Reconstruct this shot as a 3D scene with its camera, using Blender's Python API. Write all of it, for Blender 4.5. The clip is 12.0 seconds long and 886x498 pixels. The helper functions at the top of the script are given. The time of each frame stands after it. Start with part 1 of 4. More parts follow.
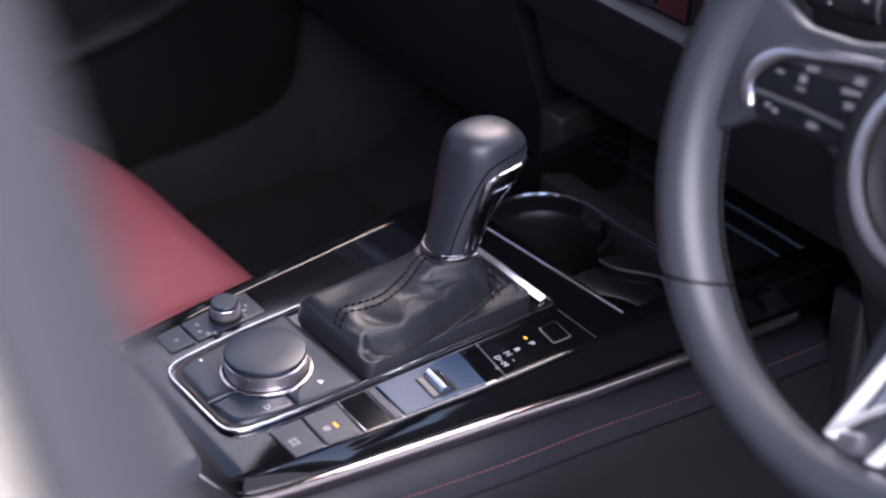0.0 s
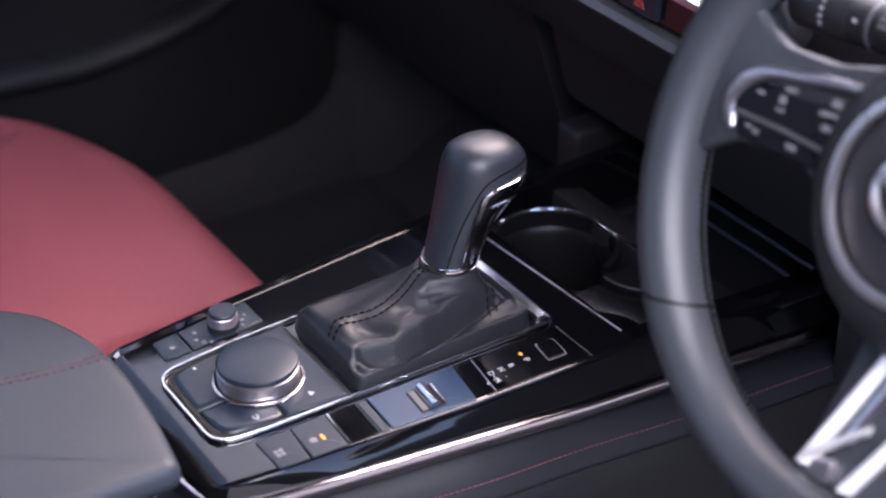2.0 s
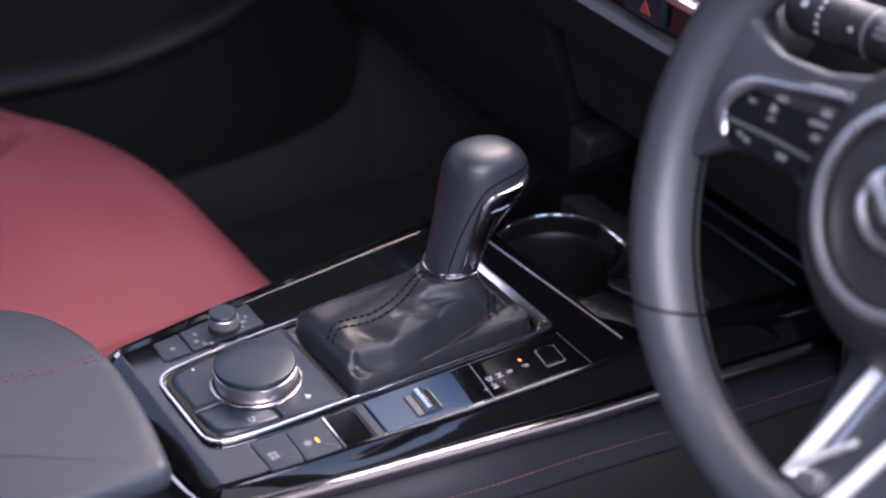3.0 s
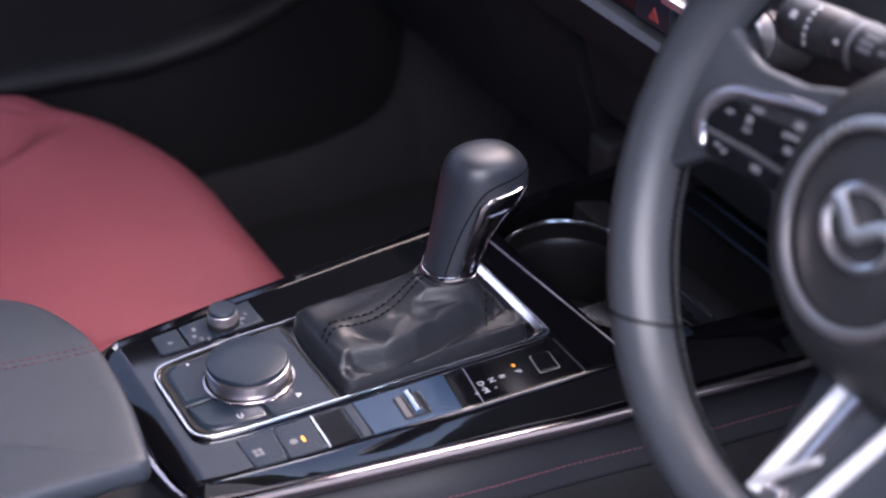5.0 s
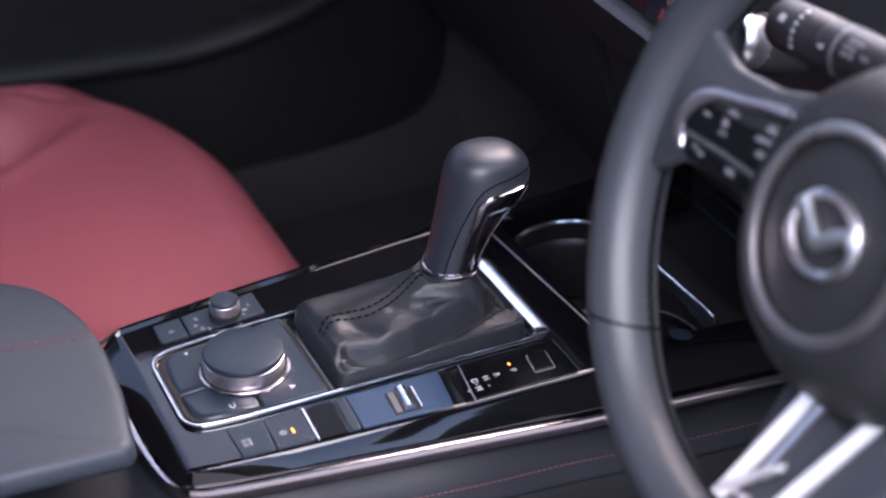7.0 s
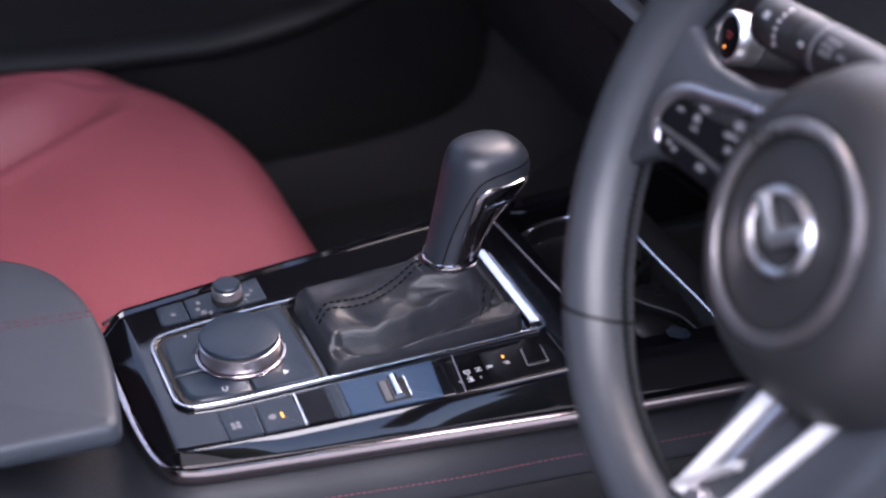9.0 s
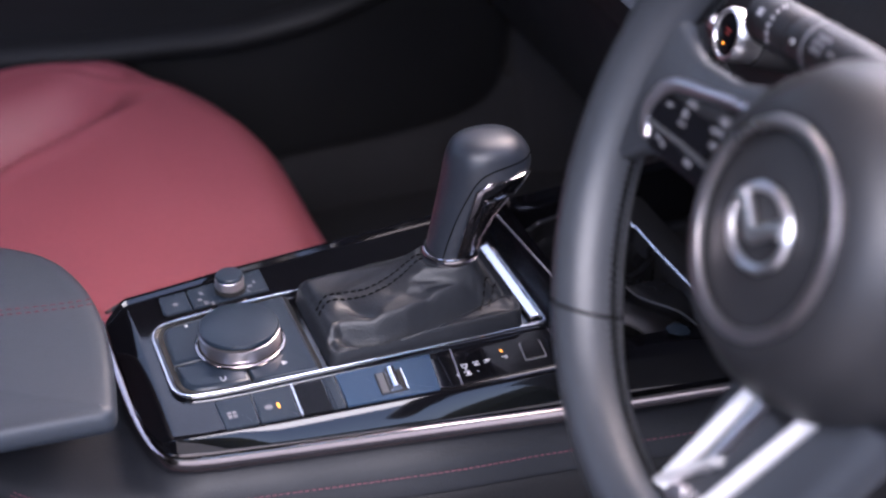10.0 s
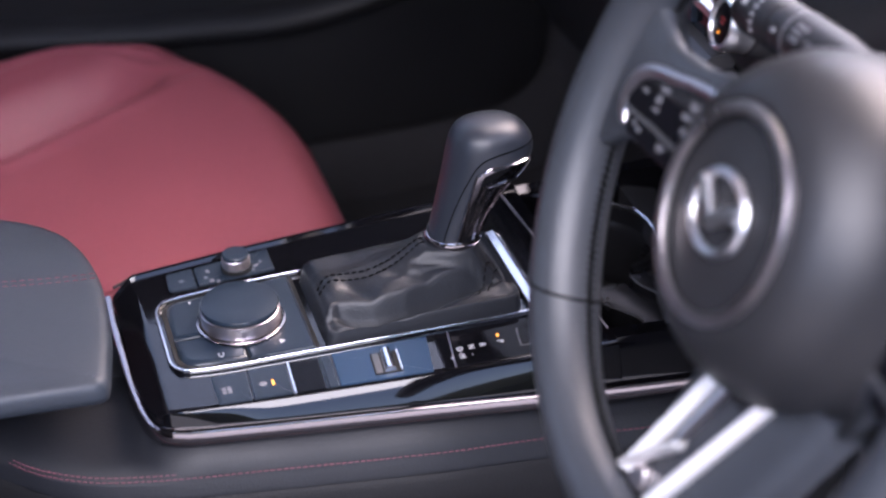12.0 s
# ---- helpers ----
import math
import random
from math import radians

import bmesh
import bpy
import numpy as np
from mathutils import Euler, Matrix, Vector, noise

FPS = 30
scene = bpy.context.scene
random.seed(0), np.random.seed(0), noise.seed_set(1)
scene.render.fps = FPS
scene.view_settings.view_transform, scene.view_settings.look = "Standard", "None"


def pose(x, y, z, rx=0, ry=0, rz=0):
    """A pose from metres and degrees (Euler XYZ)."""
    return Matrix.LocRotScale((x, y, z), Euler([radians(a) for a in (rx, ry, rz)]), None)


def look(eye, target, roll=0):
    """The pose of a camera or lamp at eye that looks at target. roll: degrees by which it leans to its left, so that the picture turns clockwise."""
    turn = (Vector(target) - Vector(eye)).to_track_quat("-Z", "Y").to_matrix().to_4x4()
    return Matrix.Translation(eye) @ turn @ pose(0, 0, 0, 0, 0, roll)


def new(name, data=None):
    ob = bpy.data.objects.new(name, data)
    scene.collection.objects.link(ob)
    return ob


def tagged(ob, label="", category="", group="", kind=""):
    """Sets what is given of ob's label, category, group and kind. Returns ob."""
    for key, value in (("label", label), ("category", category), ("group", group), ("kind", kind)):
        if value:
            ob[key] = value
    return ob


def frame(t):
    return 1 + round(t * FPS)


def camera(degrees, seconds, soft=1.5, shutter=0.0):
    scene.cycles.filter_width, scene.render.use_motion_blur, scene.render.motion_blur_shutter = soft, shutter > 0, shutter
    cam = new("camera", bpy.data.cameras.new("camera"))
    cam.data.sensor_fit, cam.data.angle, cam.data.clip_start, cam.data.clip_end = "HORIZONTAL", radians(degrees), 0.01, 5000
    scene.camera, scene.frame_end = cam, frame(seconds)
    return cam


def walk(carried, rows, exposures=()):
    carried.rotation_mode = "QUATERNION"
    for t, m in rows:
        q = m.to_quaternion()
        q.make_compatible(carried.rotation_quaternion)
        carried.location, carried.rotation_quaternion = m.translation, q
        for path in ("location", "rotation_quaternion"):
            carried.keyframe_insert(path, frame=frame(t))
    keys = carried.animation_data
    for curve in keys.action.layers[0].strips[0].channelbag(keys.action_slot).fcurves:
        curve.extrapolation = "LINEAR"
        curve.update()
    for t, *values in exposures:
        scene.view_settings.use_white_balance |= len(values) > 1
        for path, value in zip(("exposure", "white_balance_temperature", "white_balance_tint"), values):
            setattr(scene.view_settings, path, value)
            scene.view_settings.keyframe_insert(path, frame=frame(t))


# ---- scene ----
cam = camera(28.5, 12.0, soft=2.4)
PATH = [
    (0, (-0.43, -0.837, 1.288), (0.567, 0.523, 0.213), 0.3),
    (0.5, (-0.42, -0.844, 1.288), (0.564, 0.528, 0.216), 0.3),
    (1, (-0.408, -0.851, 1.288), (0.558, 0.535, 0.219), 0.1),
    (1.5, (-0.393, -0.859, 1.289), (0.55, 0.545, 0.221), -0.1),
    (2, (-0.38, -0.866, 1.29), (0.543, 0.552, 0.222), -0.2),
    (2.5, (-0.366, -0.874, 1.289), (0.534, 0.56, 0.224), -0.3),
    (3, (-0.353, -0.881, 1.29), (0.526, 0.566, 0.226), -0.4),
    (5, (-0.298, -0.911, 1.29), (0.492, 0.588, 0.228), -0.6),
    (5.5, (-0.284, -0.918, 1.29), (0.483, 0.593, 0.227), -0.7),
    (6, (-0.271, -0.925, 1.29), (0.473, 0.597, 0.227), -0.8),
    (6.5, (-0.258, -0.932, 1.289), (0.464, 0.601, 0.227), -0.8),
    (7, (-0.245, -0.94, 1.289), (0.454, 0.604, 0.227), -0.9),
    (9, (-0.192, -0.972, 1.286), (0.414, 0.612, 0.226), -1.1),
    (9.5, (-0.178, -0.979, 1.286), (0.403, 0.613, 0.224), -1.2),
    (10, (-0.166, -0.986, 1.284), (0.393, 0.614, 0.224), -1.2),
    (10.5, (-0.152, -0.995, 1.283), (0.382, 0.614, 0.222), -1.3),
    (11, (-0.14, -1.004, 1.282), (0.372, 0.614, 0.222), -1.3),
    (11.5, (-0.126, -1.01, 1.282), (0.36, 0.613, 0.22), -1.3),
    (12, (-0.116, -1.016, 1.281), (0.352, 0.613, 0.218), -1.5),
]
walk(cam, [(t, look(eye, target, roll)) for t, eye, target, roll in PATH], [(0.0, 2.60, 6380, 25), (12.0, 2.60, 6380, 25)])
cam.data.dof.use_dof, cam.data.dof.focus_distance, cam.data.dof.aperture_fstop = True, 1.19, 4.6

# ---- world and light: an overcast day, the driver's door stands open ----
world = bpy.data.worlds.new("sky")
scene.world = world
world.use_nodes = True
wn = world.node_tree
sky = wn.nodes.new("ShaderNodeTexSky")
sky.sky_type, sky.sun_disc = "NISHITA", False
sky.sun_elevation, sky.sun_rotation = radians(48), radians(60)
sky.air_density, sky.dust_density, sky.ozone_density = 1.0, 3.0, 1.0
wn.links.new(sky.outputs["Color"], wn.nodes["Background"].inputs["Color"])
wn.nodes["Background"].inputs["Strength"].default_value = 0.15
sun = new("sun", bpy.data.lights.new("sun", "SUN"))
sun.data.energy, sun.data.angle, sun.data.color = 1.3, radians(50), (1.0, 1.0, 0.99)
sun.matrix_world = look((-0.8, -2.5, 2.85), (0, 0, 0))


# ---- materials ----
def mat(name, color, rough=0.5, metal=0.0, grain=0.0, scale=900.0, vary=0.12, coat=0.0, spec=0.5, wear=0.08, emit=None, power=0.0, sheen=0.0):
    """Principled surface with fine grain relief and two scales of tone and gloss variation."""
    m = bpy.data.materials.new(name)
    m.use_nodes = True
    nt = m.node_tree
    b = nt.nodes["Principled BSDF"]
    tc = nt.nodes.new("ShaderNodeTexCoord")
    big = nt.nodes.new("ShaderNodeTexNoise")
    big.inputs["Scale"].default_value, big.inputs["Detail"].default_value = 14.0, 5.0
    fine = nt.nodes.new("ShaderNodeTexNoise")
    fine.inputs["Scale"].default_value, fine.inputs["Detail"].default_value = scale * 0.35, 3.0
    nt.links.new(tc.outputs["Object"], big.inputs["Vector"])
    nt.links.new(tc.outputs["Object"], fine.inputs["Vector"])
    mixn = nt.nodes.new("ShaderNodeMath")
    mixn.operation = "ADD"
    nt.links.new(big.outputs["Fac"], mixn.inputs[0])
    nt.links.new(fine.outputs["Fac"], mixn.inputs[1])
    ramp = nt.nodes.new("ShaderNodeMapRange")
    ramp.inputs["From Min"].default_value, ramp.inputs["From Max"].default_value = 0.6, 1.4
    ramp.inputs["To Min"].default_value, ramp.inputs["To Max"].default_value = 1 - vary, 1 + vary
    nt.links.new(mixn.outputs[0], ramp.inputs["Value"])
    tint = nt.nodes.new("ShaderNodeVectorMath")
    tint.operation = "SCALE"
    tint.inputs[0].default_value = color
    nt.links.new(ramp.outputs["Result"], tint.inputs["Scale"])
    nt.links.new(tint.outputs["Vector"], b.inputs["Base Color"])
    rr = nt.nodes.new("ShaderNodeMapRange")
    rr.inputs["From Min"].default_value, rr.inputs["From Max"].default_value = 0.3, 0.7
    rr.inputs["To Min"].default_value, rr.inputs["To Max"].default_value = max(0.0, rough - wear * rough), min(1.0, rough + wear * rough)
    nt.links.new(big.outputs["Fac"], rr.inputs["Value"])
    nt.links.new(rr.outputs["Result"], b.inputs["Roughness"])
    b.inputs["Metallic"].default_value = metal
    b.inputs["Specular IOR Level"].default_value = spec
    b.inputs["Coat Weight"].default_value = coat
    b.inputs["Coat Roughness"].default_value = 0.03
    b.inputs["Sheen Weight"].default_value = sheen
    if grain:
        vor = nt.nodes.new("ShaderNodeTexVoronoi")
        vor.inputs["Scale"].default_value = scale
        nt.links.new(tc.outputs["Object"], vor.inputs["Vector"])
        bump = nt.nodes.new("ShaderNodeBump")
        bump.inputs["Strength"].default_value, bump.inputs["Distance"].default_value = grain, 0.0004
        nt.links.new(vor.outputs["Distance"], bump.inputs["Height"])
        nt.links.new(bump.outputs["Normal"], b.inputs["Normal"])
    if emit:
        b.inputs["Emission Color"].default_value = (*emit, 1)
        b.inputs["Emission Strength"].default_value = power
    return m


M_RED = mat("red_leather", (0.275, 0.066, 0.079), 0.42, grain=0.25, scale=700, vary=0.10, spec=0.7)
M_LEATHER = mat("black_leather", (0.015, 0.017, 0.021), 0.45, grain=0.35, scale=650, vary=0.15, spec=0.40)
M_PAD = mat("padded_vinyl", (0.024, 0.031, 0.041), 0.46, grain=0.3, scale=800, vary=0.12)
M_RIM = mat("wheel_leather", (0.036, 0.040, 0.047), 0.40, grain=0.3, scale=900, vary=0.12)
M_KNOB = mat("lever_leather", (0.018, 0.022, 0.030), 0.38, grain=0.2, scale=1100, vary=0.1)
M_GLOSS = mat("piano_black", (0.003, 0.003, 0.004), 0.05, coat=0.2, spec=0.5, vary=0.05, wear=0.5)
M_PLASTIC = mat("black_plastic", (0.018, 0.018, 0.020), 0.45, grain=0.25, scale=1100, vary=0.15)
M_KEY = mat("satin_key", (0.011, 0.019, 0.030), 0.33, grain=0.08, scale=1500, vary=0.08, spec=0.42)
# blue of the reflected sky is painted into the base colour
M_PLATE = mat("sky_tinted_plate", (0.012, 0.034, 0.070), 0.30, spec=0.4, vary=0.05)
M_CUP = mat("cup_plastic", (0.007, 0.007, 0.008), 0.28, vary=0.1)
M_PALEPRINT = mat("pale_print", (0.17, 0.17, 0.185), 0.5, vary=0.04)
M_POD = mat("pod_black", (0.006, 0.006, 0.008), 0.28, spec=0.15, vary=0.06)
M_CHROME = mat("chrome", (0.83, 0.83, 0.85), 0.09, metal=1.0, vary=0.03, wear=0.4)
M_SATIN = mat("satin_metal", (0.72, 0.66, 0.67), 0.32, metal=1.0, vary=0.05, wear=0.2)
M_DARKCHROME = mat("dark_chrome", (0.42, 0.38, 0.39), 0.14, metal=1.0, vary=0.04, wear=0.3)
M_DASH = mat("dash_skin", (0.016, 0.016, 0.018), 0.55, grain=0.4, scale=600, vary=0.15)
M_STRIP = mat("grey_trim", (0.10, 0.10, 0.105), 0.38, metal=0.4, vary=0.06)
M_CARPET = mat("carpet", (0.024, 0.023, 0.026), 0.95, grain=0.9, scale=500, vary=0.35)
M_DOOR = mat("door_skin", (0.010, 0.010, 0.011), 0.55, grain=0.35, scale=600, vary=0.15, spec=0.25)
M_HEAD = mat("headliner", (0.07, 0.069, 0.068), 0.95, grain=0.5, scale=400, vary=0.15)
M_WINE = mat("wine_thread", (0.125, 0.034, 0.050), 0.7, vary=0.2)
M_DARKTHREAD = mat("black_thread", (0.002, 0.002, 0.002), 0.9, vary=0.2, spec=0.1)
M_SIDE = mat("side_skin", (0.007, 0.007, 0.008), 0.6, grain=0.4, scale=700, vary=0.15, spec=0.25)
M_SHOULDER = mat("console_skin", (0.008, 0.009, 0.012), 0.5, grain=0.3, scale=800, vary=0.15, spec=0.35)
M_DISPLAY = mat("display_black", (0.003, 0.003, 0.004), 0.10, spec=0.08, vary=0.05)
M_SILVER = mat("silver_paint", (0.80, 0.79, 0.79), 0.36, metal=0.55, vary=0.03)
M_HUB = mat("hub_skin", (0.019, 0.019, 0.021), 0.46, grain=0.3, scale=800, vary=0.12)
# near-black: the shade of gaps and recesses is put into the colour
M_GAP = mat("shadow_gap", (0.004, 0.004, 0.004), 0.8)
M_WHITE = mat("white_print", (0.50, 0.50, 0.52), 0.5, vary=0.04)
M_GREYPRINT = mat("grey_print", (0.15, 0.15, 0.165), 0.5, vary=0.04)
M_AMBER = mat("amber_light", (0.8, 0.35, 0.05), 0.5, emit=(1.0, 0.32, 0.03), power=0.35)
M_REDLAMP = mat("red_light", (0.22, 0.045, 0.045), 0.5, emit=(1.0, 0.08, 0.05), power=0.01)
M_BRIGHT = mat("bright_satin", (0.88, 0.87, 0.88), 0.34, metal=1.0, vary=0.03, wear=0.2)
M_BODY = mat("cream_paint", (0.40, 0.36, 0.28), 0.25, coat=0.8, vary=0.03)
M_SEAL = mat("grey_seal", (0.021, 0.020, 0.021), 0.6, grain=0.2, scale=500, vary=0.1)
M_GROUND = mat("concrete", (0.22, 0.215, 0.21), 0.9, grain=0.6, scale=120, vary=0.25)


M_TREES = mat("far_foliage", (0.035, 0.045, 0.028), 0.9, vary=0.4, scale=4.0)


def tinted_glass(name, color):
    """Clear pane with a dark tint, added to dim the sky reflected in the gloss panel."""
    m = bpy.data.materials.new(name)
    m.use_nodes = True
    b = m.node_tree.nodes["Principled BSDF"]
    b.inputs["Base Color"].default_value = (*color, 1)
    b.inputs["Roughness"].default_value = 0.0
    b.inputs["Transmission Weight"].default_value = 1.0
    return m


M_TINT = tinted_glass("dimming_glass", (0.42, 0.45, 0.46))


# ---- mesh helpers ----
def thing(name, label, category, at=(0, 0, 0), group="", kind=""):
    ob = new(name)
    ob.empty_display_size = 0.02
    ob.location = at
    return tagged(ob, label, category, group, kind)


def finish(bm, name, material, smooth=True, angle=40):
    bmesh.ops.recalc_face_normals(bm, faces=bm.faces[:])
    me = bpy.data.meshes.new(name)
    bm.to_mesh(me)
    bm.free()
    me.materials.append(material)
    if smooth:
        me.polygons.foreach_set("use_smooth", [True] * len(me.polygons))
        me.set_sharp_from_angle(angle=radians(angle))
    return me


def part(name, bm, material, parent, label="", smooth=True, angle=40):
    ob = new(name, finish(bm, name, material, smooth, angle))
    ob.parent = parent
    # things carry a place of their own, parts do not
    if parent.parent is None:
        ob.matrix_parent_inverse = Matrix.Translation(-parent.location)
    if label:
        tagged(ob, label)
    return ob


def solid(name, bm, material, label, category, kind="", group="", angle=40):
    return tagged(new(name, finish(bm, name, material, True, angle)), label, category, group, kind)


def loft(rings, closed=True, caps=True, bm=None):
    bm = bm or bmesh.new()
    vs = [[bm.verts.new(p) for p in ring] for ring in rings]
    n = len(rings[0])
    for a, b in zip(vs, vs[1:]):
        for i in range(n if closed else n - 1):
            j = (i + 1) % n
            bm.faces.new((a[i], a[j], b[j], b[i]))
    if caps and closed:
        bm.faces.new(vs[0][::-1])
        bm.faces.new(vs[-1])
    return bm


def tube(path, r, sides=8, closed=False, bm=None, flat=None, up=Vector((0, 0, 1))):
    """A tube along a path; flat=(w, h) gives it a rounded bar section."""
    bm = bm or bmesh.new()
    pts = [Vector(p) for p in path]
    n = len(pts)
    rings = []
    for i, p in enumerate(pts):
        a = pts[(i - 1) % n] if (closed or i > 0) else p
        b = pts[(i + 1) % n] if (closed or i < n - 1) else p
        d = (b - a).normalized()
        s = d.cross(up)
        s = s.normalized() if s.length > 1e-4 else Vector((1, 0, 0))
        w = s.cross(d)
        ring = []
        for k in range(sides):
            c, q = math.cos(2 * math.pi * k / sides), math.sin(2 * math.pi * k / sides)
            if flat:
                c = math.copysign(abs(c) ** 0.55, c) * flat[0]
                q = math.copysign(abs(q) ** 0.55, q) * flat[1]
            else:
                c, q = c * r, q * r
            ring.append(p + s * c + w * q)
        rings.append(ring)
    if closed:
        rings.append(rings[0])
        vs = [[bm.verts.new(q) for q in ring] for ring in rings[:-1]]
        vs.append(vs[0])
        for a, b in zip(vs, vs[1:]):
            for i in range(sides):
                bm.faces.new((a[i], a[(i + 1) % sides], b[(i + 1) % sides], b[i]))
        return bm
    return loft(rings, bm=bm)


def spline(pts, n=8, closed=False):
    """Catmull-Rom points through pts."""
    P = [Vector(p) for p in pts]
    out = []
    m = len(P)
    for i in range(m if closed else m - 1):
        p0 = P[(i - 1) % m] if closed or i > 0 else P[0]
        p1, p2 = P[i], P[(i + 1) % m]
        p3 = P[(i + 2) % m] if closed or i < m - 2 else P[-1]
        for k in range(n):
            t = k / n
            out.append(0.5 * ((2 * p1) + (p2 - p0) * t + (2 * p0 - 5 * p1 + 4 * p2 - p3) * t * t + (3 * p1 - p0 - 3 * p2 + p3) * t ** 3))
    if not closed:
        out.append(P[-1])
    return out


def rounded(poly, r, n=5):
    """A closed outline with its corners rounded; r is one radius or one for each corner."""
    out = []
    m = len(poly)
    for i in range(m):
        p0, p1, p2 = (Vector((*poly[(i + k) % m][:2], 0)) for k in (-1, 0, 1))
        rad = r[i] if isinstance(r, (list, tuple)) else r
        a, b = (p0 - p1), (p2 - p1)
        ra = min(rad, a.length * 0.49, b.length * 0.49)
        s, e = p1 + a.normalized() * ra, p1 + b.normalized() * ra
        for k in range(n + 1):
            t = k / n
            out.append((s * (1 - t) ** 2 + p1 * 2 * t * (1 - t) + e * t * t).to_2d())
    return out


def inset(poly, d):
    """The outline moved inwards by d."""
    P = [Vector(p) for p in poly]
    n = len(P)
    area = sum(P[i - 1].x * P[i].y - P[i].x * P[i - 1].y for i in range(n))
    sign = 1 if area > 0 else -1
    out = []
    for i in range(n):
        t = P[(i + 1) % n] - P[i - 1]
        t = t.normalized() if t.length > 1e-9 else Vector((1, 0))
        out.append(P[i] + Vector((-t.y, t.x)) * d * sign)
    return out


def slab(poly, z0, z1, bevel=0.0006, bm=None, dish=0.0):
    """A plate with a rounded upper edge."""
    rings = [[(p[0], p[1], z0) for p in poly], [(p[0], p[1], z1 - bevel) for p in poly],
             [(p[0], p[1], z1 - bevel * 0.3) for p in inset(poly, bevel * 0.35)], [(p[0], p[1], z1) for p in inset(poly, bevel * 1.2)], [(p[0], p[1], z1) for p in inset(poly, bevel * 1.2 + 0.0003)]]
    return loft(rings, bm=bm)


def clip(poly, nx, ny, d):
    """The part of a convex outline where nx*x + ny*y <= d."""
    out = []
    for i in range(len(poly)):
        a, b = Vector(poly[i][:2]), Vector(poly[(i + 1) % len(poly)][:2])
        fa, fb = a.x * nx + a.y * ny - d, b.x * nx + b.y * ny - d
        if fa <= 0:
            out.append(a)
        if fa * fb < 0:
            out.append(a + (b - a) * (fa / (fa - fb)))
    return out


def revolve(profile, sides=48, at=(0, 0, 0), bm=None, ripple=None):
    """Profile of (radius, height) turned round z."""
    rings = []
    for r, h in profile:
        rings.append([(at[0] + max(r, 1e-5) * math.cos(2 * math.pi * k / sides), at[1] + max(r, 1e-5) * math.sin(2 * math.pi * k / sides), at[2] + h) for k in range(sides)])
    return loft(rings, bm=bm)


def block(x0, x1, y0, y1, z0, z1, bevel=0.004, seg=2):
    bm = bmesh.new()
    bmesh.ops.create_cube(bm, size=1)
    for v in bm.verts:
        v.co = Vector(((x0 + x1) / 2 + v.co.x * (x1 - x0), (y0 + y1) / 2 + v.co.y * (y1 - y0), (z0 + z1) / 2 + v.co.z * (z1 - z0)))
    if bevel:
        bmesh.ops.bevel(bm, geom=bm.edges[:], offset=bevel, segments=seg, affect="EDGES", profile=0.6)
    return bm


def bar(x, y, z, w, l, turn=0.0, h=0.0003, bm=None):
    """A small printed bar lying on a level surface."""
    m = Matrix.Translation((x, y, z)) @ Matrix.Rotation(radians(turn), 4, "Z")
    poly = [(-w / 2, -l / 2), (w / 2, -l / 2), (w / 2, l / 2), (-w / 2, l / 2)]
    bm = bm or bmesh.new()
    vs = [[bm.verts.new(m @ Vector((*p, q))) for p in poly] for q in (-0.0008, h)]
    for i in range(4):
        bm.faces.new((vs[0][i], vs[0][(i + 1) % 4], vs[1][(i + 1) % 4], vs[1][i]))
    bm.faces.new(vs[1])
    bm.faces.new(vs[0][::-1])
    return bm


def lerp(x, pts):
    for (a, va), (b, vb) in zip(pts, pts[1:]):
        if x <= b:
            t = max(0.0, min(1.0, (x - a) / (b - a)))
            return va + (vb - va) * t
    return pts[-1][1]


def smooth(a, b, x):
    t = max(0.0, min(1.0, (x - a) / (b - a)))
    return t * t * (3 - 2 * t)


# ---- outside ground and the car's shell ----
solid("ground", loft([[(-60, -60, 0), (60, -60, 0), (60, 60, 0), (-60, 60, 0)], [(-60, -60, -0.1), (60, -60, -0.1), (60, 60, -0.1), (-60, 60, -0.1)]]),
      M_GROUND, "pale grey concrete ground under the parked car", "ground", "structure")
# unseen ring of trees, added to block low sky light and darken reflections
bm = bmesh.new()
ring = []
for k in range(180):
    a = 2 * math.pi * k / 180
    r = 26 + 2.5 * noise.noise(Vector((math.cos(a) * 6, math.sin(a) * 6, 1.0)))
    h = 6.0 + 2.4 * noise.noise(Vector((math.cos(a) * 9, math.sin(a) * 9, 4.0))) + 1.2 * noise.noise(Vector((math.cos(a) * 40, math.sin(a) * 40, 8.0)))
    ring.append([(r * math.cos(a), r * math.sin(a), -0.05), ((r - 0.8) * math.cos(a), (r - 0.8) * math.sin(a), h * 0.55), ((r + 0.6) * math.cos(a), (r + 0.6) * math.sin(a), h), ((r + 3) * math.cos(a), (r + 3) * math.sin(a), h * 0.8), ((r + 3) * math.cos(a), (r + 3) * math.sin(a), -0.05)])
ring.append(ring[0])
solid("backdrop", loft(ring, caps=False), M_TREES, "unseen dark tree line added to darken low light and reflections", "tree line", "structure")
solid("floor", block(-1.4, 1.0, -0.74, 0.78, 0.16, 0.22, 0.01), M_CARPET, "black carpeted floor of the car", "car floor", "structure")
# roof: a shallow arch from rail to rail
rings = []
for i in range(13):
    x = -1.5 + i * 1.92 / 12
    top = 1.48 - 0.05 * max(0, (x + 0.3)) ** 2 - 0.08 * max(0, -0.6 - x) ** 2
    up = [(x, y, top + 0.05 - 0.13 * (y / 0.62) ** 4) for y in np.linspace(-0.55, 0.62, 15)]
    lo = [(x, y, top - 0.12 * (y / 0.62) ** 4) for y in np.linspace(0.60, -0.53, 15)]
    rings.append(up + lo)
solid("roof", loft(rings), M_HEAD, "dark fabric-lined roof of the car", "roof", "structure")


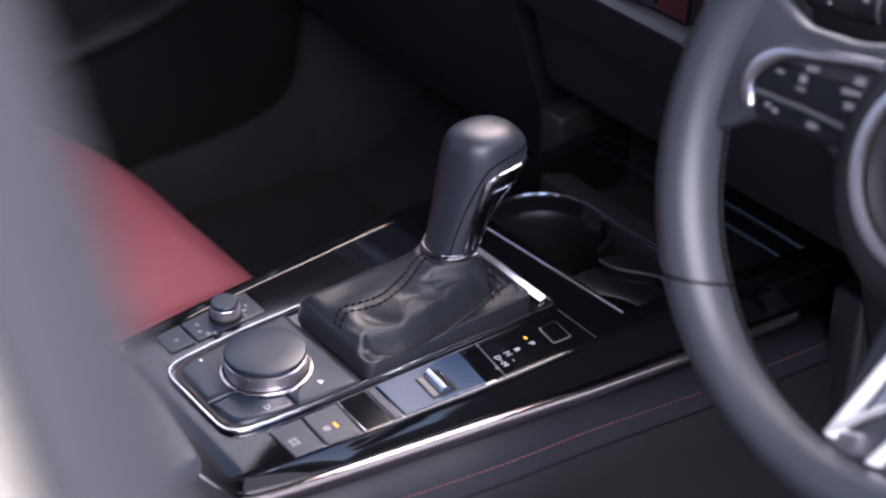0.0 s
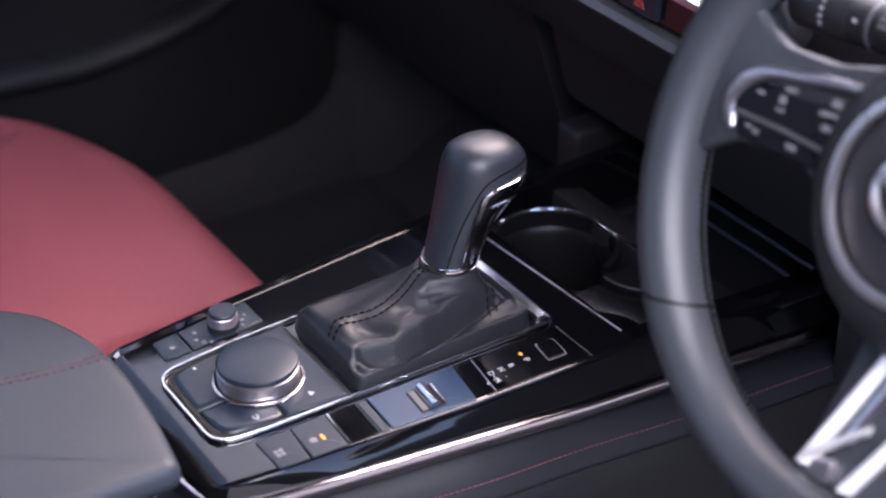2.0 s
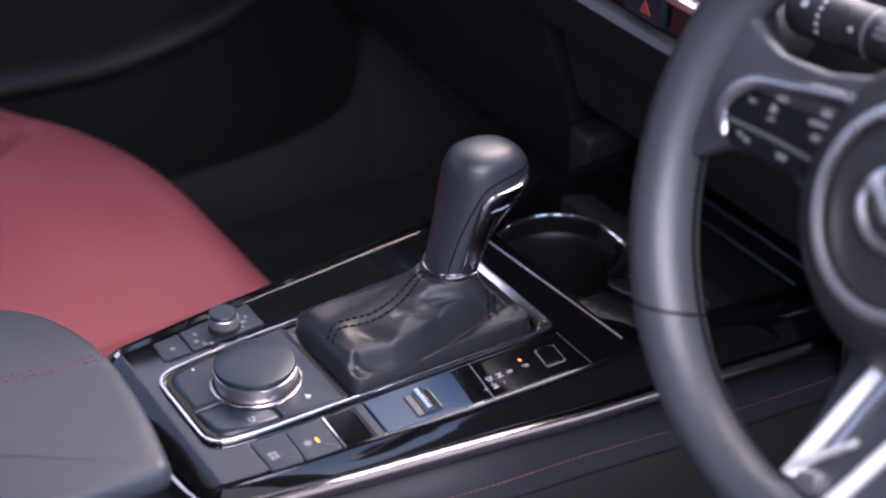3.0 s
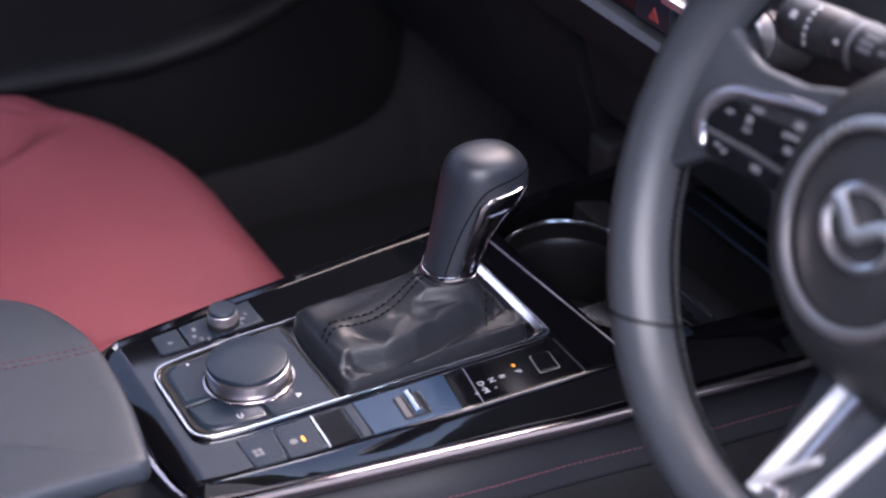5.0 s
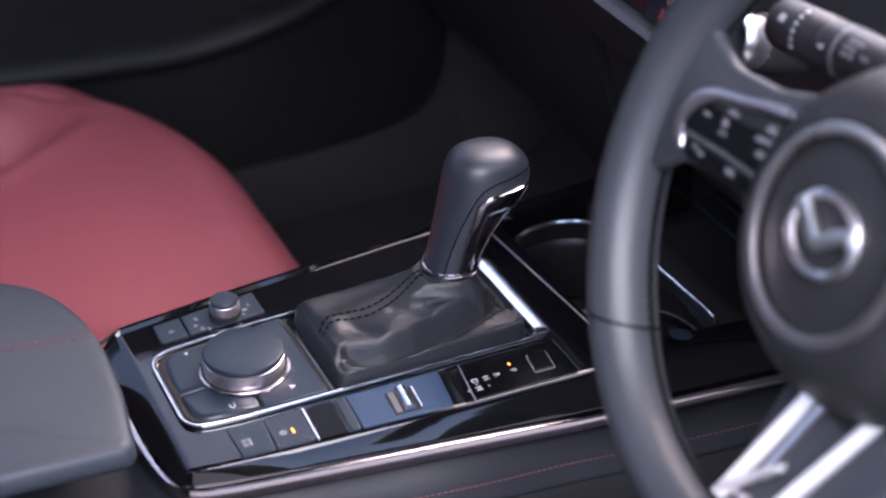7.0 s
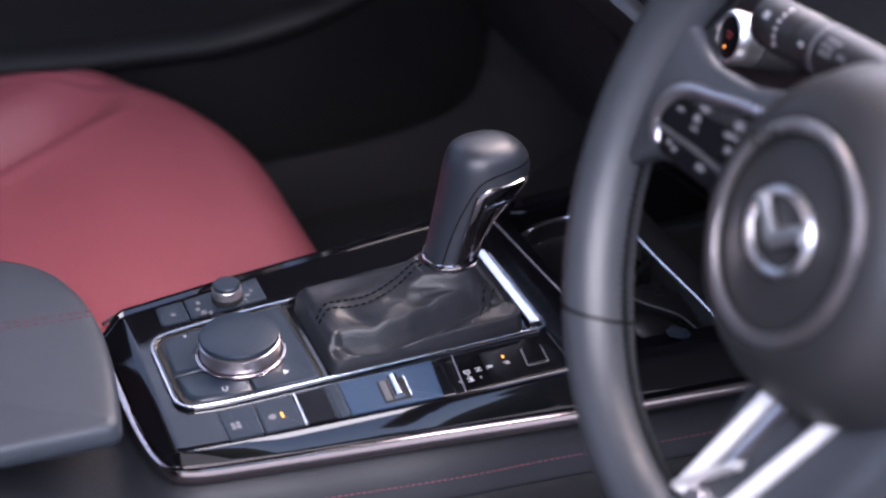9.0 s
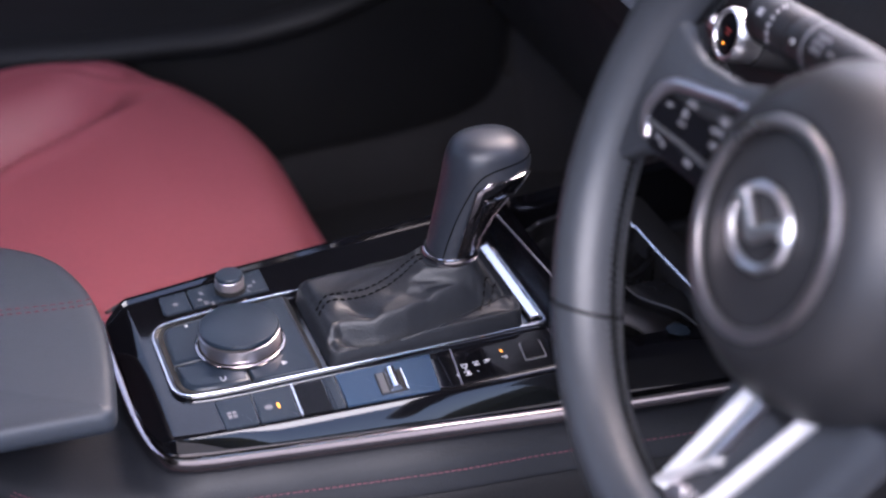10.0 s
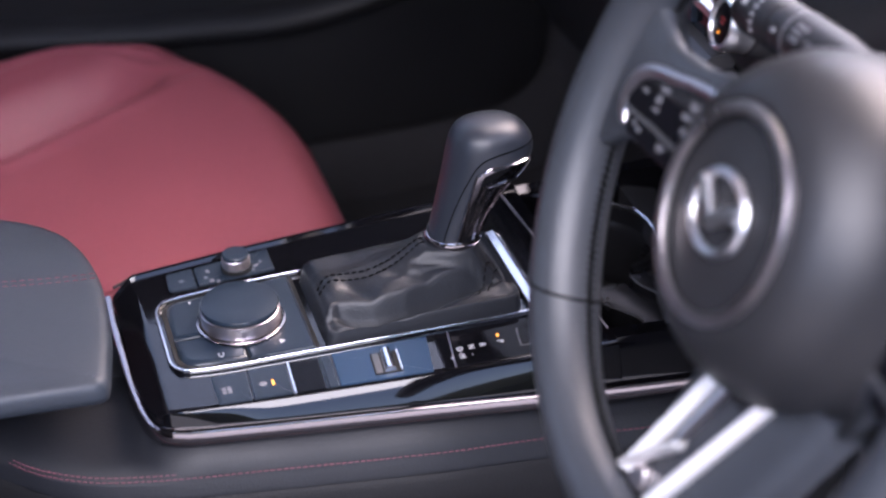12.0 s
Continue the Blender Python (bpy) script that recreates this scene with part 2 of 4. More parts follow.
def pillar(name, a, b, w, d, material, label):
    """A leaning pillar from a to b, w wide and d deep, with rounded edges."""
    out = rounded([(-w / 2, -d / 2), (w / 2, -d / 2), (w / 2, d / 2), (-w / 2, d / 2)], min(w, d) * 0.35, 4)
    rings = []
    for k in range(9):
        t = k / 8
        c = Vector(a).lerp(Vector(b), t)
        rings.append([(c.x + p.x, c.y + p.y, c.z) for p in out])
    return solid(name, loft(rings), material, label, "car pillar", "structure")


pillar("pillar_front_driver", (1.05, -0.72, 0.92), (0.40, -0.58, 1.42), 0.08, 0.06, M_HEAD, "dark trimmed windscreen pillar")
pillar("pillar_front_passenger", (1.00, 0.74, 0.92), (0.30, 0.61, 1.40), 0.10, 0.10, M_HEAD, "dark trimmed windscreen pillar")
pillar("pillar_middle_passenger", (-0.42, 0.76, 0.2), (-0.46, 0.60, 1.42), 0.12, 0.06, M_HEAD, "dark trimmed pillar between the side doors")
# rear bulkhead closes the cabin behind the seats
solid("wall_rear", block(-1.45, -1.40, -0.72, 0.76, 0.2, 1.36, 0.02), M_HEAD, "dark rear wall of the cabin", "cabin wall", "structure")
solid("wall_rear_driver", block(-1.40, -0.52, -0.76, -0.72, 0.2, 0.95, 0.015), M_DOOR, "dark lining behind the driver's door opening", "cabin wall", "structure")
solid("wall_rear_passenger", block(-1.40, -0.50, 0.76, 0.80, 0.2, 0.95, 0.015), M_DOOR, "dark lining of the rear passenger door", "cabin wall", "structure")

# driver's side door post: cream paint with a grey seal along its front edge
post = thing("door_pillar", "cream painted door pillar with a grey rubber seal", "car pillar", (-0.40, -0.70, 0.2), kind="structure")
low, high = Vector((-0.341, -0.860, 0.787)), Vector((-0.341, -0.520, 1.293))
rings = []
for k in range(13):
    c = low.lerp(high, k / 12)
    rings.append([(c.x + px, c.y + py, c.z) for px, py in rounded([(-0.17, -0.05), (-0.024, -0.03), (-0.024, 0.05), (-0.17, 0.08)], 0.015, 3)])
part("post_body", loft(rings), M_BODY, post, "cream painted metal")
rings = []
for k in range(13):
    c = low.lerp(high, k / 12)
    rings.append([(c.x + px, c.y + py, c.z) for px, py in rounded([(-0.027, -0.034), (0.0, -0.024), (0.0, 0.03), (-0.027, 0.052)], 0.010, 4)])
part("seal", loft(rings), M_SEAL, post, "grey rubber door seal")

# ---- passenger door ----
pdoor = thing("passenger_door", "black moulded passenger door panel with padded armrest ledge", "car door", (0.0, 0.76, 0.3), kind="structure")
# unseen top edge raised above sill height to darken reflections in the gloss panel
out = rounded([(-0.48, 0.30), (0.40, 0.305), (0.52, 0.33), (0.545, 0.60), (0.72, 1.19), (0.1, 1.12), (-0.48, 0.98)], [0.03, 0.1, 0.09, 0.12, 0.04, 0.2, 0.03], 7)
rings = [[(p.x, 0.80, p.y) for p in out], [(p.x, 0.752, p.y) for p in out], [(p.x, 0.742, p.y) for p in inset(out, 0.006)], [(p.x, 0.738, p.y) for p in inset(out, 0.02)]]
part("panel", loft(rings), M_DOOR, pdoor)
rings = []
for i in range(29):
    x = -0.47 + i * 0.97 / 28
    zt = lerp(x, [(-0.47, 0.535), (-0.1, 0.508), (0.05, 0.492), (0.2, 0.483), (0.28, 0.492), (0.36, 0.510), (0.5, 0.560)])
    dep = 0.034 * smooth(0.52, 0.30, x) + 0.004
    prof = [(0.745, zt + 0.012), (0.745 - dep * 0.5, zt + 0.008), (0.745 - dep * 0.92, zt + 0.002), (0.745 - dep, zt - 0.008), (0.745 - dep * 0.9, zt - 0.016), (0.745 - dep * 0.5, zt - 0.022), (0.745 - dep * 0.3, zt - 0.026), (0.746, zt - 0.030)]
    rings.append([(x, y, z) for y, z in prof])
part("armrest_ledge", loft(rings), M_DOOR, pdoor, "padded black armrest ledge", angle=60)
# unseen pane, added so the gloss panel reflects less sky
part("pane", loft([[(-0.47, 0.772, 0.965), (0.10, 0.776, 1.10), (0.66, 0.778, 1.165), (0.28, 0.655, 1.395), (-0.44, 0.648, 1.415)], [(-0.47, 0.776, 0.965), (0.10, 0.780, 1.10), (0.66, 0.782, 1.165), (0.28, 0.659, 1.395), (-0.44, 0.652, 1.415)]]), M_TINT, pdoor, "unseen side window, tint added to dim reflected sky")
solid("door_sill", block(-0.5, 0.62, 0.755, 0.81, 0.20, 0.36, 0.018, 4), M_CARPET, "grey-black plastic sill below the passenger door", "door sill", "structure")
rings = []
for i in range(12):
    z = 0.22 + i * 0.5 / 11
    rings.append([(0.52 + 0.015 * math.sin(z * 9), 0.775, z), (0.56, 0.745, z), (0.70, 0.72, z), (0.86, 0.70, z), (0.95, 0.70, z), (0.95, 0.80, z), (0.52, 0.80, z)])
solid("kick_panel", loft(rings), M_CARPET, "dark carpeted kick panel beside the footwell", "kick panel", "structure")
rings = []
for i in range(12):
    t = i / 11
    x, z = 0.55 + 0.36 * t, 0.222 + 0.36 * t ** 1.6
    rings.append([(x, y, z + 0.006 * math.sin(y * 40 + t * 5)) for y in np.linspace(0.14, 0.73, 14)] + [(x + 0.02, y, z - 0.03) for y in np.linspace(0.73, 0.14, 14)])
solid("footwell", loft(rings), M_CARPET, "dark carpet rising at the front of the footwell", "carpet", "structure")
solid("bulkhead", block(0.93, 0.97, -0.74, 0.78, 0.2, 0.90, 0.01), M_CARPET, "dark carpeted bulkhead under the dashboard", "cabin wall", "structure")

# ---- dashboard ----
dash = thing("dashboard", "black soft dashboard with grey trim strip and gloss fascia", "dashboard", (0.5, 0.0, 0.75), kind="structure")
rings = []
for y in np.linspace(-0.74, 0.76, 25):
    prof = [(0.395, 0.745), (0.372, 0.752), (0.362, 0.77), (0.365, 0.83), (0.37, 0.87), (0.42, 0.905), (0.55, 0.925), (0.95, 0.92), (0.95, 0.74), (0.60, 0.735)]
    lift = 0.05 * smooth(0.28, 0.05, abs(y + 0.38))
    rings.append([(x, y, z + (lift if z > 0.86 else 0)) for x, z in prof])
part("upper_pad", loft(rings), M_DASH, dash, angle=50)
part("gloss_fascia", loft([[(0.358, y, 0.768), (0.360, y, 0.812), (0.372, y, 0.812), (0.372, y, 0.768)] for y in np.linspace(-0.045, 0.72, 20)]), M_GLOSS, dash, "gloss black fascia")
part("grey_strip", loft([[(0.345, y, 0.7625), (0.350, y, 0.7665), (0.362, y, 0.7675), (0.372, y, 0.764), (0.366, y, 0.7565), (0.350, y, 0.7575)] for y in np.linspace(-0.055, 0.73, 30)]), M_STRIP, dash, "grey satin trim strip", angle=30)
part("under_strip", loft([[(0.354, y, 0.7562), (0.367, y, 0.7562), (0.400, y, 0.70), (0.385, y, 0.70)] for y in np.linspace(-0.055, 0.73, 20)]), M_PLASTIC, dash)
part("bright_strip", tube([(0.350, y, 0.813) for y in np.linspace(-0.06, 0.70, 12)], 0.003, 8, flat=(0.002, 0.004)), M_CHROME, dash, "thin bright trim strip")
part("side_strip", tube([(0.338, y, 0.812 + 0.10 * max(0, -0.12 - y)) for y in np.linspace(-0.03, -0.104, 10)], 0.003, 10, flat=(0.0055, 0.0035)), M_BRIGHT, dash, "bright trim strip beside the wheel")
part("lower_panel", loft([[(0.352, y, 0.80), (0.372, y, 0.80), (0.50, y, 0.44), (0.47, y, 0.44), (0.375, y, 0.70)] for y in np.linspace(-0.74, -0.19, 8)]), M_DASH, dash)
hz = part("hazard_key", block(0.3535, 0.360, -0.012, 0.030, 0.772, 0.795, 0.0015), M_KEY, dash)
bm = bmesh.new()
tri = [(0.3525, 0.000, 0.7775), (0.3525, 0.012, 0.7775), (0.3525, 0.006, 0.7875)]
lo = [bm.verts.new(p) for p in tri]
hi = [bm.verts.new((p[0] + 0.003, p[1], p[2])) for p in tri]
bm.faces.new(lo)
bm.faces.new(hi[::-1])
for i in range(3):
    bm.faces.new((lo[i], lo[(i + 1) % 3], hi[(i + 1) % 3], hi[i]))
part("hazard_mark", bm, M_REDLAMP, hz, "red warning triangle", smooth=False)
part("glove_box", loft([[(0.40, y, 0.735), (0.405, y, 0.70), (0.47, y, 0.50), (0.50, y, 0.47), (0.56, y, 0.47), (0.60, y, 0.73)] for y in np.linspace(0.215, 0.73, 10)]), M_DASH, dash, "dark glove box lid", angle=30)

# centre stack: a block with a slanted face and a charging tray below
stack = thing("centre_stack", "black plastic centre stack above a storage tray", "centre stack", (0.45, 0.0, 0.55), kind="structure")
rings = []
for y, k in ((-0.195, 0.010), (-0.188, 0.002), (-0.17, 0), (0.165, 0), (0.182, 0.002), (0.19, 0.010)):
    rings.append([(0.40 + k, y, 0.742), (0.405 + k, y, 0.69), (0.425 + k, y, 0.615), (0.45, y, 0.600), (0.60, y, 0.60), (0.60, y, 0.742)])
part("face", loft(rings), M_PLASTIC, stack, angle=30)
for y, nm in ((0.155, "cheek"), (-0.185, "cheek")):
    part(nm, block(0.42, 0.62, y, y + 0.03, 0.30, 0.588, 0.006, 3), M_PLASTIC, stack)
# back wall coloured near-black for the shade deep in the tray
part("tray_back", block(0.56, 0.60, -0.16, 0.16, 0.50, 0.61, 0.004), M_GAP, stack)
part("tray", loft([[(0.365, y, 0.548), (0.40, y, 0.542), (0.47, y, 0.546), (0.57, y, 0.556), (0.57, y, 0.53), (0.365, y, 0.53)] for y in np.linspace(-0.118, 0.118, 10)]), M_PLASTIC, stack, "black rubber-lined tray", angle=30)
for k in range(2):
    part("tray_lip", tube([(0.455 + 0.016 * k, y, 0.556 + 0.006 * k) for y in np.linspace(-0.110, 0.10, 14)], 0.0022, 6), M_KEY, stack)

# ---- passenger seat ----
seat = thing("passenger_seat", "red leather passenger seat cushion with raised side bolster", "car seat", (-0.1, 0.4, 0.22))


def seat_front(y):
    return 0.178 - 0.085 * (max(0.0, y - 0.42) / 0.24) ** 2.2 - 0.05 * (max(0.0, 0.25 - y) / 0.15) ** 2


def seat_far(x):
    """Outer edge of the cushion beside the door."""
    return lerp(x, [(-0.46, 0.640), (-0.20, 0.662), (-0.10, 0.694), (-0.04, 0.712), (0.02, 0.712), (0.20, 0.690)])


def seat_top(x, y):
    crease = (y - 0.539 - 0.60 * x) / 1.17
    z = 0.488 + 0.012 * smooth(-0.4, 0.15, x)
    z += 0.014 * smooth(0.02, 0.13, crease) * smooth(0.10, -0.10, x)
    z += 0.004 * math.exp(-((crease + 0.012) / 0.014) ** 2) * smooth(0.10, 0.0, x)
    z -= 0.026 * smooth(-0.003, 0.020, crease) * smooth(0.100, 0.014, crease) * smooth(0.085, -0.02, x)
    z -= 0.0022 * math.exp(-(crease / 0.0045) ** 2) * smooth(0.112, 0.085, x)
    z += 0.030 * smooth(0.22, 0.15, y)
    return z


SEAM = spline([(-0.40, 0.60, 0), (-0.20, 0.612, 0), (-0.102, 0.640, 0), (-0.042, 0.666, 0), (0.015, 0.660, 0), (0.066, 0.624, 0), (0.100, 0.596, 0)], 24)
SEAM_XY = np.array([(p.x, p.y) for p in SEAM])


def seam_groove(x, y):
    """Narrow sunk line where the panels of the cover are sewn together."""
    d2 = float(((SEAM_XY[:, 0] - x) ** 2 + (SEAM_XY[:, 1] - y) ** 2).min())
    return -0.0026 * math.exp(-d2 / 0.0034 ** 2) + 0.0012 * math.exp(-(math.sqrt(d2) - 0.010) ** 2 / 0.007 ** 2)


bm = bmesh.new()
NX, NY = 120, 230
grid = []
for i in range(NX + 1):
    row = []
    s = i / NX
    for j in range(NY + 1):
        q = j / NY
        xf = seat_front(0.115 + q * 0.585)
        y = 0.115 + q * (seat_far(-0.46 + (xf + 0.405) * min(1.0, s / 0.75)) - 0.115)
        # spread the last rows round the nose of the cushion
        if s < 0.75:
            x = -0.46 + (xf - 0.055 + 0.46) * s / 0.75
            z = seat_top(x, y) + seam_groove(x, y)
        else:
            a = (s - 0.75) / 0.25 * math.pi * 0.62
            x = xf - 0.055 + 0.055 * math.sin(a)
            z = seat_top(xf - 0.055, y) - 0.062 * (1 - math.cos(a))
            if a > math.pi / 2:
                z -= 0.06 * (a - math.pi / 2)
                x -= 0.02 * (a - math.pi / 2)
        e = min(q, 1 - q) * 0.575
        if e < 0.05:
            k = 1 - e / 0.05
            z -= 0.055 * (1 - math.sqrt(max(0, 1 - k * k)))
        row.append(bm.verts.new((x, y, z)))
    grid.append(row)
for i in range(NX):
    for j in range(NY):
        bm.faces.new((grid[i][j], grid[i + 1][j], grid[i + 1][j + 1], grid[i][j + 1]))
# skirts close the cushion down to its base
rim = [grid[i][0] for i in range(NX + 1)] + [grid[NX][j] for j in range(1, NY + 1)] + [grid[i][NY] for i in range(NX - 1, -1, -1)] + [grid[0][j] for j in range(NY - 1, 0, -1)]
foot = [bm.verts.new((v.co.x * 0.97 - 0.01, 0.4 + (v.co.y - 0.4) * 0.97, 0.30)) for v in rim]
for k in range(len(rim)):
    n = (k + 1) % len(rim)
    bm.faces.new((rim[k], foot[k], foot[n], rim[n]))
bm.faces.new(foot)
part("cushion", bm, M_RED, seat, "red leather", angle=70)
part("seat_base", block(-0.44, 0.10, 0.15, 0.65, 0.222, 0.32, 0.02, 3), M_PLASTIC, seat, "black plastic base")

# ---- centre console ----
YC = -0.021
NEAR = [(-0.056, -0.058), (-0.0550, -0.075), (-0.0533, -0.088), (-0.0508, -0.0975), (-0.0470, -0.1035), (-0.042, -0.1070), (-0.035, -0.1095), (-0.02, -0.1125), (0.025, -0.1190), (0.117, -0.1270), (0.212, -0.1310), (0.27, -0.1320), (0.45, -0.1365)]
CREST = [(-0.056, -0.0545), (-0.0530, -0.086), (-0.0500, -0.098), (-0.046, -0.1040), (-0.040, -0.1062), (-0.009, -0.1090), (0.05, -0.1125), (0.132, -0.1175), (0.26, -0.1215), (0.45, -0.126)]
FALL = [(-0.056, 0.5890), (-0.03, 0.5885), (0.025, 0.5880), (0.117, 0.5838), (0.212, 0.5755), (0.27, 0.5712), (0.45, 0.5585)]
FAR = [(-0.056, 0.055), (-0.045, 0.063), (0.04, 0.0755), (0.128, 0.085), (0.18, 0.091), (0.26, 0.098), (0.45, 0.112)]
console = thing("centre_console", "black centre console with gloss panel, chrome trims and red stitching", "centre console", (0.1, YC, 0.22))


def near(x):
    return lerp(x, NEAR)


def far(x):
    return lerp(x, FAR)


def fall(x):
    """Height of the panel's lower edge on the driver's side."""
    return lerp(x, FALL)


xs = [-0.056, -0.0555, -0.0535, -0.0505, -0.047, -0.044, -0.0405, -0.0395, -0.038, -0.02] + list(np.linspace(0.0, 0.262, 24))
rings = []
for x in xs:
    k = max(0.0, min(1.0, (x + 0.056) / 0.016))
    n, f = near(x), far(x)
    cr = max(n + 0.0028, lerp(x, CREST))
    low_z = fall(x)
    top = 0.592 + 0.008 * k
    side = [(x, cr + (n - cr) * t, top - (top - low_z) * t ** 1.35) for t in (1.0, 0.9, 0.8, 0.7, 0.6, 0.5, 0.4, 0.3, 0.2, 0.1)]
    rings.append([(x, n, 0.556)] + side + [(x, cr + 0.0006, top)]
                 + [(x, y, top) for y in np.linspace(cr + 0.004, f - 0.008, 10)]
                 + [(x, f - 0.006, top), (x, f - 0.004, top + 0.0025 * k), (x, f - 0.001, top + 0.0025 * k), (x, f, top - 0.002), (x, f + 0.001, 0.575)])
part("gloss_panel", loft(rings), M_GLOSS, console, "piano black gloss panel", angle=35)
# rails run on beside the cup holders
rings = []
for x in np.linspace(0.2625, 0.45, 14):
    n = near(x)
    drop = 0.10 * max(0, x - 0.28) ** 1.1
    top, low_z = 0.600 - drop, fall(x)
    rings.append([(x, n, 0.54)] + [(x, -0.1205 + (n + 0.1205) * t, top - (top - low_z) * t ** 1.35) for t in (1.0, 0.8, 0.6, 0.4, 0.2)] + [(x, -0.119, top), (x, -0.104, 0.598 - drop), (x, -0.103, 0.55)])
part("rail", loft(rings), M_GLOSS, console, angle=30)
rings = []
for x in np.linspace(0.2625, 0.45, 14):
    f = far(x)
    rings.append([(x, f - 0.012, 0.55), (x, f - 0.012, 0.599), (x, f - 0.004, 0.602), (x, f, 0.598), (x, f + 0.001, 0.55)])
part("rail", loft(rings), M_GLOSS, console, angle=30)
# outer chrome strip along the near side and round the rear
path = [(x, near(x) - 0.0022, fall(x) - 0.0055) for x in np.linspace(0.45, -0.03, 40)]
path += spline([(-0.03, near(-0.03) - 0.0022, fall(-0.03) - 0.0055), (-0.0405, -0.1090, 0.5830), (-0.0482, -0.1035, 0.5832), (-0.0540, -0.0890, 0.5834), (-0.0578, -0.062, 0.5836), (-0.0592, -0.03, 0.5842), (-0.0596, 0.03, 0.5860), (-0.0590, 0.056, 0.5870)], 6)[1:]
part("chrome_strip", tube(path, 0.003, 12, flat=(0.0030, 0.0060)), M_DARKCHROME, console, "bright chrome edge strip")
path = [(x, far(x) + 0.0018, 0.597) for x in np.linspace(-0.054, 0.26, 30)]
part("edge_strip", tube(path, 0.0014, 6), M_PLASTIC, console)

# padded shoulders
STITCH = [(-0.46, -0.030), (-0.30, -0.030), (-0.20, -0.036), (-0.17, -0.050), (-0.15, -0.0650), (-0.134, -0.0830), (-0.117, -0.0965), (-0.09, -0.1105), (-0.047, -0.1220), (0.025, -0.1340), (0.128, -0.1430), (0.205, -0.1455), (0.297, -0.1520), (0.45, -0.1570)]
SEAM_Z = [(-0.40, 0.559), (0.025, 0.559), (0.128, 0.553), (0.205, 0.5485), (0.297, 0.5430), (0.45, 0.5350)]


def shoulder(side):
    rings = []
    for x in list(np.linspace(-0.46, -0.062, 22)) + list(np.linspace(-0.055, 0.46, 34)):
        st = lerp(x, STITCH)
        inn = near(x) + 0.004 if x > -0.058 else -0.020
        zs = lerp(x, SEAM_Z) - 0.0015
        zi = fall(x) - 0.0125
        if side > 0:
            st, inn = 2 * YC - st + 0.004, 2 * YC - inn - 0.002
        d = -1 if side < 0 else 1
        rings.append([(x, inn, 0.50), (x, inn, zi - 0.002), (x, inn + d * 0.002, zi), (x, inn * 0.55 + st * 0.45, zi - 0.002), (x, inn * 0.2 + st * 0.8, zs + 0.0075), (x, st, zs + 0.0012),
                      (x, st + d * 0.0012, zs - 0.0022), (x, st + d * 0.005, zs - 0.008), (x, st + d * 0.009, zs - 0.030), (x, st + d * 0.012, zs - 0.10), (x, st + d * 0.010, 0.225), (x, inn, 0.225)])
    return loft(rings)


part("shoulder", shoulder(-1), M_SHOULDER, console, "soft black padded side", angle=60)
rings = []
for x in np.linspace(-0.46, 0.46, 60):
    st, zs = lerp(x, STITCH), lerp(x, SEAM_Z) - 0.0015
    rings.append([(x, st - 0.0075, zs - 0.0095), (x, st - 0.0110, zs - 0.014), (x, st - 0.0125, zs - 0.034), (x, st - 0.0145, zs - 0.10), (x, st - 0.0130, 0.23), (x, st - 0.006, 0.23), (x, st - 0.006, zs - 0.012)])
part("side_panel", loft(rings), M_SIDE, console, "dark grained lower side", angle=60)
part("shoulder", shoulder(1), M_SHOULDER, console, "soft black padded side", angle=60)
dense = spline([(x, y, lerp(x, SEAM_Z)) for x, y in STITCH], 160)
for dy, dz in ((0.0, 0.0), (0.0030, 0.0016)):
    bm = bmesh.new()
    run, last = 0.0, dense[0]
    for p in dense[1:]:
        run += (p - last).length
        if run >= 0.0040:
            d = (p - last).normalized()
            q = p + Vector((0, dy, dz))
            tube([q - d * 0.0014, q + Vector((0, 0, 0.0002)), q + d * 0.0014], 0.00050, 5, bm=bm)
            run = 0.0
        last = p
    tagged(part("stitching", bm, M_WINE, console, "row of dark red stitches"), kind="stuff")
# bed that carries the panel and the rear of the console
part("bed", block(-0.46, -0.050, -0.020, 0.035, 0.22, 0.573, 0.006), M_PAD, console)

# inner chrome ring round knob and gaiter
ring_out = rounded([(-0.031, -0.0665), (0.0, -0.0705), (0.228, -0.0725), (0.228, 0.0335), (0.03, 0.0275), (-0.031, 0.0195)], [0.022, 0.02, 0.007, 0.007, 0.03, 0.016], 7)
part("trim_ring", tube([(p.x, p.y, 0.6018) for p in ring_out], 0.001, 10, closed=True, flat=(0.0010, 0.0017)), M_CHROME, console, "thin bright chrome ring")
part("front_bar", loft([[(0.2175, y, 0.6035), (0.2180, y, 0.6056), (0.2235, y, 0.6068), (0.2258, y, 0.6048), (0.2258, y, 0.6005), (0.2175, y, 0.6005)] for y in np.linspace(-0.0670, 0.031, 12)]), M_CHROME, console, "broad bright chrome bar", angle=50)

# keys round the big knob
pad = rounded([(-0.0245, -0.0630), (0.066, -0.0680), (0.066, 0.0250), (-0.0245, 0.0165)], [0.016, 0.003, 0.003, 0.012], 6)
part("key_bed", slab(inset(pad, -0.003), 0.5985, 0.6012, 0.0005), M_GAP, console)
g = 0.0004
quads = [clip(clip(pad, 1, 0, 0.021 - g), 0, -1, 0.030 - g), clip(clip(pad, 1, 0, 0.021 - g), 0, 1, -0.030 - g), clip(clip(pad, -1, 0, -0.021 - g), 0, -1, 0.052), clip(clip(pad, -1, 0, -0.021 - g), 0, 1, -0.052 - g)]
for q in quads[:2]:
    part("key", slab(q, 0.5995, 0.6036, 0.0036), M_KEY, console, angle=60)
part("key", slab(clip(pad, -1, 0, -0.021 - g), 0.5995, 0.6034, 0.0016), M_KEY, console, angle=60)

